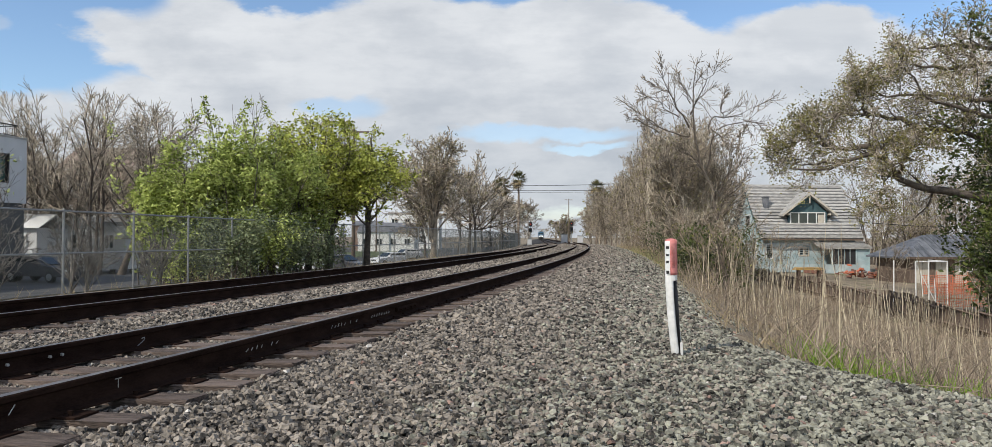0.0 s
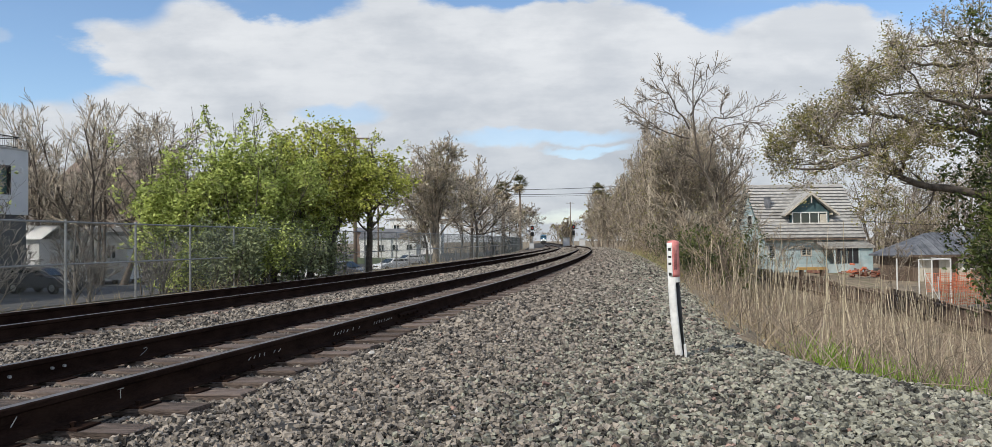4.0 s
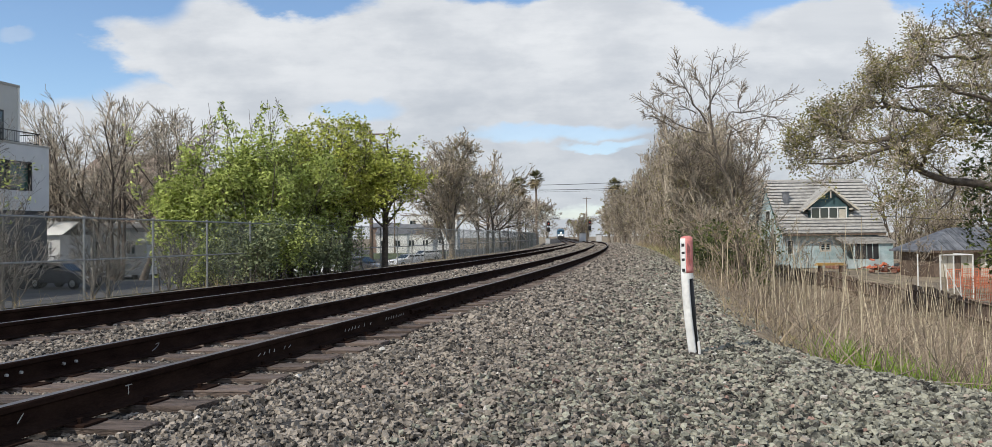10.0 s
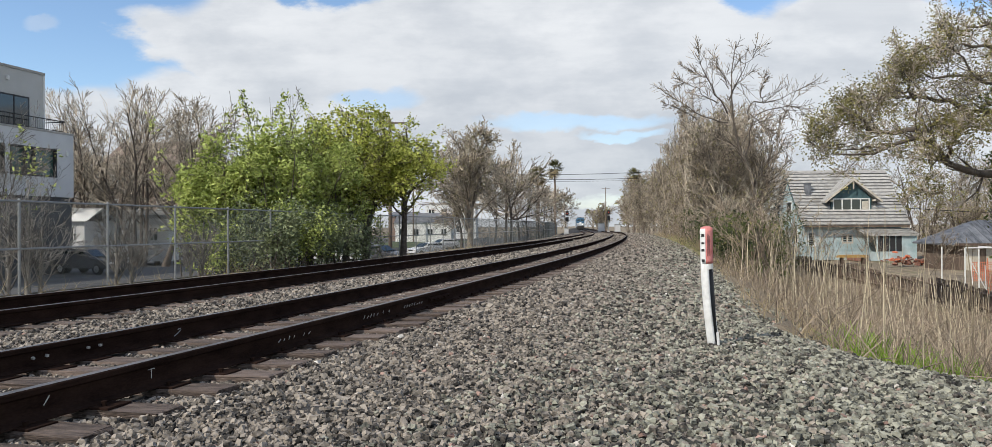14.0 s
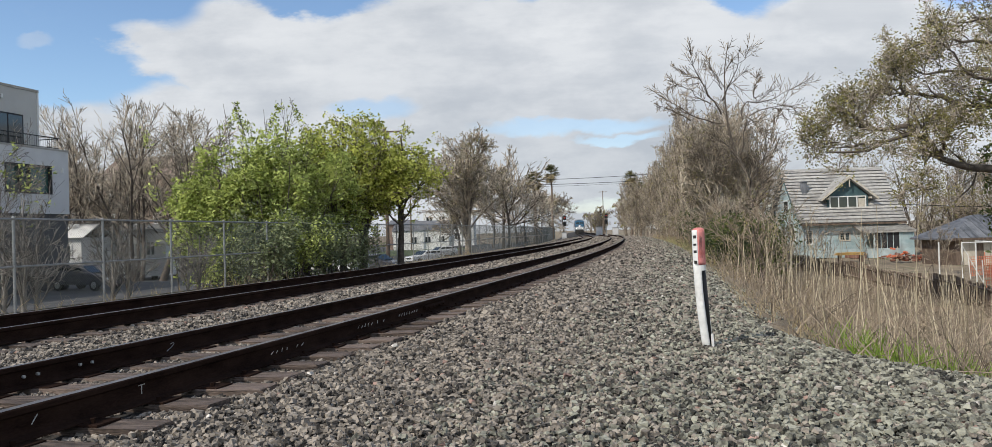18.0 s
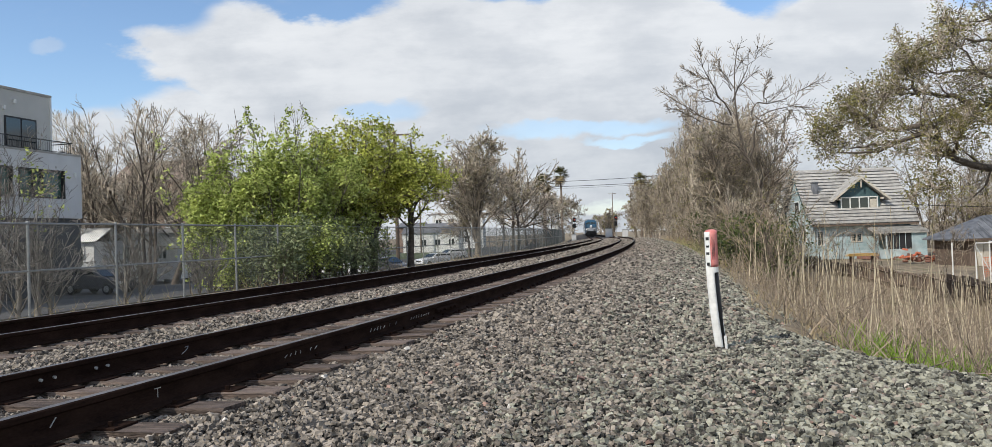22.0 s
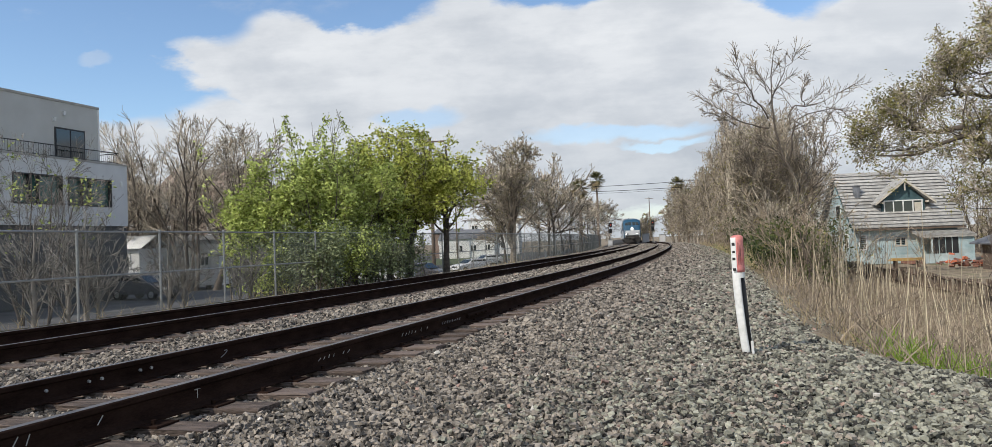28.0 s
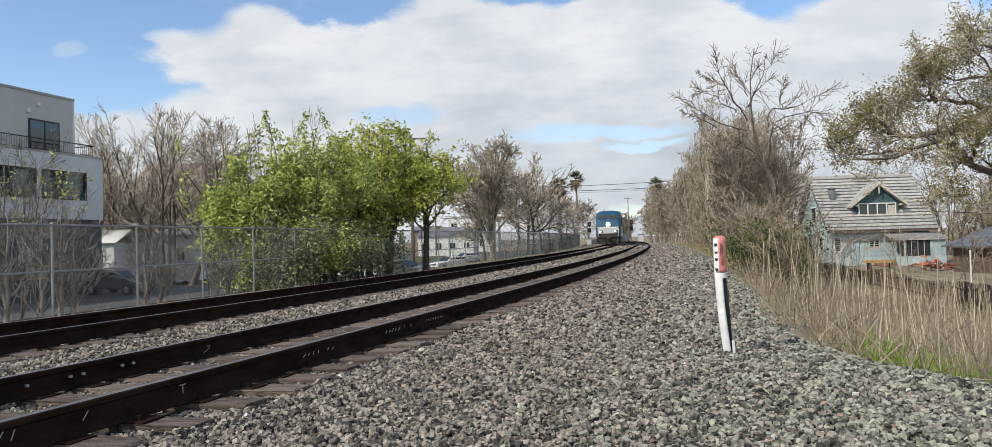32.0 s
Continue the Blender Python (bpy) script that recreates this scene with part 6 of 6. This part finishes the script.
    part("pilot", prism([(-1.25, 0.12), (1.25, 0.12), (1.32, 0.5), (1.32, 1.40), (-1.32, 1.40), (-1.32, 0.5)], 0.15, "y", -0.12, bevel=0.03), M_underframe, eng)
    part("coupler", box(-0.14, 0.14, -0.7, 0.0, 0.72, 1.0, 0.05), M_underframe, eng)
    part("coupler_head", box(-0.22, 0.22, -0.85, -0.6, 0.66, 1.04, 0.07), M_underframe, eng)
    for i in (-0.7, -0.45, 0.45, 0.7):
        part("brake_hose", rod((i, -0.22, 0.85), (i * 0.9, -0.35, 0.4), 0.03, sides=6), M_black, eng)
    part("horn", rod((-0.5, 2.4, 4.42), (-0.5, 2.0, 4.42), 0.05, 0.09, 10), M_galv, eng)
    part("roof_fan", rod((0, 15, 4.28), (0, 15, 4.42), 0.7, sides=20), M_underframe, eng)
    part("underframe", box(-1.3, 1.3, 0.4, 20.3, 0.75, 0.98), M_underframe, eng)
    part("fuel_tank", box(-1.25, 1.25, 7.5, 13, 0.3, 0.8, 0.08), M_underframe, eng)
    bogie(eng, 3.6, 2)
    bogie(eng, 17.0, 2)
    return eng


def build_coach(first):
    """A two-storey coach 25.6 m long, its near end at y = 0."""
    c = thing("passenger_coach", Matrix(), "silver two-storey passenger coach with dark window bands", "coach", "coaches of the train")
    o = [(-1.52, 0.7), (1.52, 0.7), (1.52, 4.35), (1.30, 4.78), (0.8, 4.9), (-0.8, 4.9), (-1.30, 4.78), (-1.52, 4.35)]
    part("body", prism(o, 25.6, "y", 0, bevel=0.04), M_carsilver, c)
    for sx in (-1, 1):
        for z0, z1 in ((1.35, 2.05), (3.35, 4.05)):
            for k in range(10):
                part("window", box(sx * 1.52 - 0.015, sx * 1.52 + 0.015, 2.0 + 2.2 * k, 3.75 + 2.2 * k, z0, z1, 0.005), M_glassdark, c)
        part("stripe", box(sx * 1.525 - 0.012, sx * 1.525 + 0.012, 0.1, 25.5, 2.45, 2.95), M_blue, c)
    part("end_door", box(-0.45, 0.45, -0.03, 0.02, 2.7, 4.6, 0.01), M_underframe, c)
    part("diaphragm", box(-0.55, 0.55, -0.3, 0.0, 2.6, 4.7, 0.03), M_black, c)
    bogie(c, 3.0, 2)
    bogie(c, 22.6, 2)
    return c


M_red_stripe = mat("red_stripe", (0.35, 0.03, 0.03), (0.45, 0.05, 0.05), 3.0, 0.5)


def build_train():
    out = [(build_engine(), 0.0, 20.5)]
    first = build_coach(True)
    coaches = [first] + [copy_thing(first, Matrix()) for _ in range(3)]
    for i, c in enumerate(coaches):
        out.append((c, 21.3 + 26.3 * i, 25.6))
    return out


TRAIN = build_train()


def motions():
    """The train runs down the far track at an even speed."""
    for ob, back, length in TRAIN:
        rows = []
        for t in np.arange(0, 32.1, 1.0):
            s = TRAIN_S0 - SPEED * t + back
            xa, ya = line(s + length * 0.15, -GAP)
            xb, yb = line(s + length * 0.85, -GAP)
            turn = math.atan2(float(xb - xa), float(yb - ya))
            x, y = float(xa) - length * 0.15 * math.sin(turn), float(ya) - length * 0.15 * math.cos(turn)
            rows.append((float(t), pose(x, y, 0.203 + float(fall(s + length / 2)), 0, 0, -math.degrees(turn))))
        walk(ob, rows)


# ---- ties and ballast ----
def build_ties():
    rng = np.random.default_rng(7)
    meshes = []
    for q in range(6):
        own = box(-1.3, 1.3, -0.115, 0.115, -0.18, 0.0, 0.012)
        bmesh.ops.subdivide_edges(own, edges=[e for e in own.edges if e.calc_length() > 2], cuts=3)
        for v in own.verts:
            v.co += Vector((rng.normal(0, 0.008), rng.normal(0, 0.006), rng.normal(0, 0.004)))
        me = bpy.data.meshes.new("tie")
        own.to_mesh(me)
        own.free()
        me.materials.append(M_tie)
        meshes.append(me)
    plate = box(-0.18, 0.18, -0.095, 0.095, 0.0, 0.016, 0.003)
    pm = part("tie_plate", plate, M_rustshade).data
    bpy.data.objects.remove(bpy.data.objects["tie_plate"])
    sp = rod((0, 0, 0), (0, 0, 0.035), 0.014, 0.018, 6)
    sm = part("spike", sp, M_rustshade).data
    bpy.data.objects.remove(bpy.data.objects["spike"])
    for top, c, cant in ((TRACK_NEAR, 0.0, 1.4), (TRACK_FAR, -GAP, 0.2)):
        far, n = [], 0
        for s in np.arange(-12, 170, 0.5):
            s += rng.normal(0, 0.025)
            x, y = line(s, c + rng.normal(0, 0.035))
            m = pose(float(x), float(y), 0.006 + cant * 0.013 + float(fall(s)), 0, -cant, -math.degrees(float(heading(s))) + rng.normal(0, 1.2))
            if n < 150:
                ob = part_of("tie", meshes[n % 6], top)
                ob.matrix_world = m
                if c == 0.0 and 2.5 < s < 22:
                    for e in (-0.754, 0.754):
                        p = part_of("tie_plate", pm, ob)
                        p.location = (e, 0, -0.004)
                        if e > 0:
                            for q in ((-0.11, 0.05), (0.11, -0.05)):
                                part_of("spike", sm, ob).location = (e + q[0], q[1], 0.008)
                n += 1
            else:
                far.append(m)
        b2 = np.array([[x, y, z] for x in (-1.3, 1.3) for y in (-0.115, 0.115) for z in (-0.18, 0.0)])
        q = np.array([[0, 1, 3, 2], [4, 6, 7, 5], [0, 4, 5, 1], [2, 3, 7, 6], [0, 2, 6, 4], [1, 5, 7, 3]])
        V, F = joined([(np.array([(m @ Vector(p))[:] for p in b2]), q) for m in far])
        tagged(part_of("far_ties", mesh_of("far_ties", V, F, M_tie), top), kind="stuff")


STONE_V = np.array([(x, y, z) for z in (-1, 1) for y in (-1, 1) for x in (-1, 1)], float)
STONE_F = np.array([(0, 2, 3, 1), (4, 5, 7, 6), (0, 1, 5, 4), (2, 6, 7, 3), (0, 4, 6, 2), (1, 3, 7, 5)])


def stones(name, y0, y1, pitch, layers, seed, label, half=0.86, u0=-9.5):
    """Loose angular stones on the ballast from y0 to y1 on the plan, about pitch metres apart, in layers."""
    rng = np.random.default_rng(seed)
    X, Y, D = [], [], []
    for k in range(layers):
        gy = np.arange(y0, y1, pitch * 0.86)
        for j, yy in enumerate(gy):
            w = half * (max(yy, 0) + 1.2) + 0.3 if y0 >= 0 else 8.0
            gx = np.arange(-w, w * 0.9, pitch) + pitch * (0.5 * (j % 2) + 0.37 * k)
            X.append(gx), Y.append(np.full(len(gx), yy + 0.4 * pitch * k)), D.append(np.full(len(gx), k))
    x, y, deep = np.concatenate(X), np.concatenate(Y), np.concatenate(D)
    n = len(x)
    x, y = x + rng.normal(0, 0.27 * pitch, n), y + rng.normal(0, 0.27 * pitch, n)
    s, u = along(x, y)
    keep = (u > u0) & (u < crest(s) + 0.3 + 0.7 * rng.random(n)) & ((deep == 0) | (rng.random(n) < 0.22))
    ph = (s + 2 + 0.25) % 0.5 - 0.25
    for c in (0.0, -GAP):
        keep &= ~((abs(u - c) < 1.3) & (abs(ph) < 0.135) & (rng.random(n) < np.where(u - c > 1.0, 0.5, 0.85)))
        for e in (-0.754, 0.754):
            keep &= abs(u - c - e) > 0.10
    x, y, s, u, deep = x[keep], y[keep], s[keep], u[keep], deep[keep]
    n = len(s)
    r = pitch * 0.39 * np.exp(np.clip(rng.normal(0, 0.2, (n, 1, 1)), -0.45, 0.42))
    sq = np.array([1.3, 0.95, 0.68]) * np.exp(np.clip(rng.normal(0, 0.16, (n, 1, 3)), -0.35, 0.3))
    taper = np.where(STONE_V[None, :, 2:] > 0, rng.uniform(0.45, 0.95, (n, 1, 1)), rng.uniform(0.75, 1.0, (n, 1, 1)))
    V = STONE_V[None] * np.concatenate([taper, taper, np.ones_like(taper)], 2)
    V = (V + np.clip(rng.normal(0, 0.2, (n, 8, 3)), -0.4, 0.4)) * sq * r
    a = rng.random((n, 1)) * 6.283
    vx, vy, vz = V[..., 0], V[..., 1], V[..., 2]
    for tilt in (0.38, 0.32):
        b = rng.normal(0, tilt, (n, 1))
        vx, vy, vz = vy * np.cos(b) - vz * np.sin(b), vx, vy * np.sin(b) + vz * np.cos(b)
    X, Y = vx * np.cos(a) - vy * np.sin(a), vx * np.sin(a) + vy * np.cos(a)
    crib = (abs(u) < 1.25) | (abs(u + GAP) < 1.25)
    pz = height(s, u) + pitch * (rng.normal(0, 0.13, n) + np.where(crib, 0.0, 0.25 + 0.5 * (deep > 0))) + np.where(crib, 0.006, 0.004)
    V = np.stack([X + x[:, None], Y + y[:, None], vz + pz[:, None]], -1)
    # towards the shoulder's edge the stone is greener, and paler to paint its sunlit strip; here and there lies a white
    # or reddish one
    odd = rng.random(n)
    pale = rng.random(n) < np.clip((u - 2.3) / 3.4, 0, 0.85)
    for which, m in ((~pale & (odd > 0.012), M_stone), (pale & (odd > 0.012), M_stonepalesun), (odd < 0.005, M_stonewhite), ((odd >= 0.005) & (odd <= 0.012), M_stonered)):
        if which.sum() < 5:
            continue
        F = (STONE_F[None] + (np.arange(which.sum()) * 8)[:, None, None]).reshape(-1, 4)
        tagged(new(name, mesh_of(name, V[which].reshape(-1, 3), F, m)), label, "ballast", kind="stuff")


M_stonewhite = mat("white_quartz_stone", (0.40, 0.37, 0.33), (0.72, 0.68, 0.62), 9.0, 0.8, 0.2, island=0.5)
M_stonered = mat("reddish_stone", (0.16, 0.10, 0.08), (0.42, 0.28, 0.23), 9.0, 0.9, 0.2, island=0.6)
build_ties()
stones("ballast_stones", -6, 3.2, 0.075, 1, 4, "broken grey-brown ballast stones where the walker stands", u0=-6.5)
stones("ballast_stones", 3.2, 9.5, 0.037, 2, 5, "broken grey-brown ballast stones piled beside the track")
stones("ballast_stones", 9.5, 24, 0.056, 2, 6, "broken grey-brown ballast stones between the rails")
stones("ballast_stones", 24, 60, 0.088, 2, 8, "broken grey-brown ballast stones along the bend", 0.5)
stones("ballast_stones", 60, 130, 0.15, 1, 9, "coarse grey ballast stones far along the bend", 0.22)
motions()
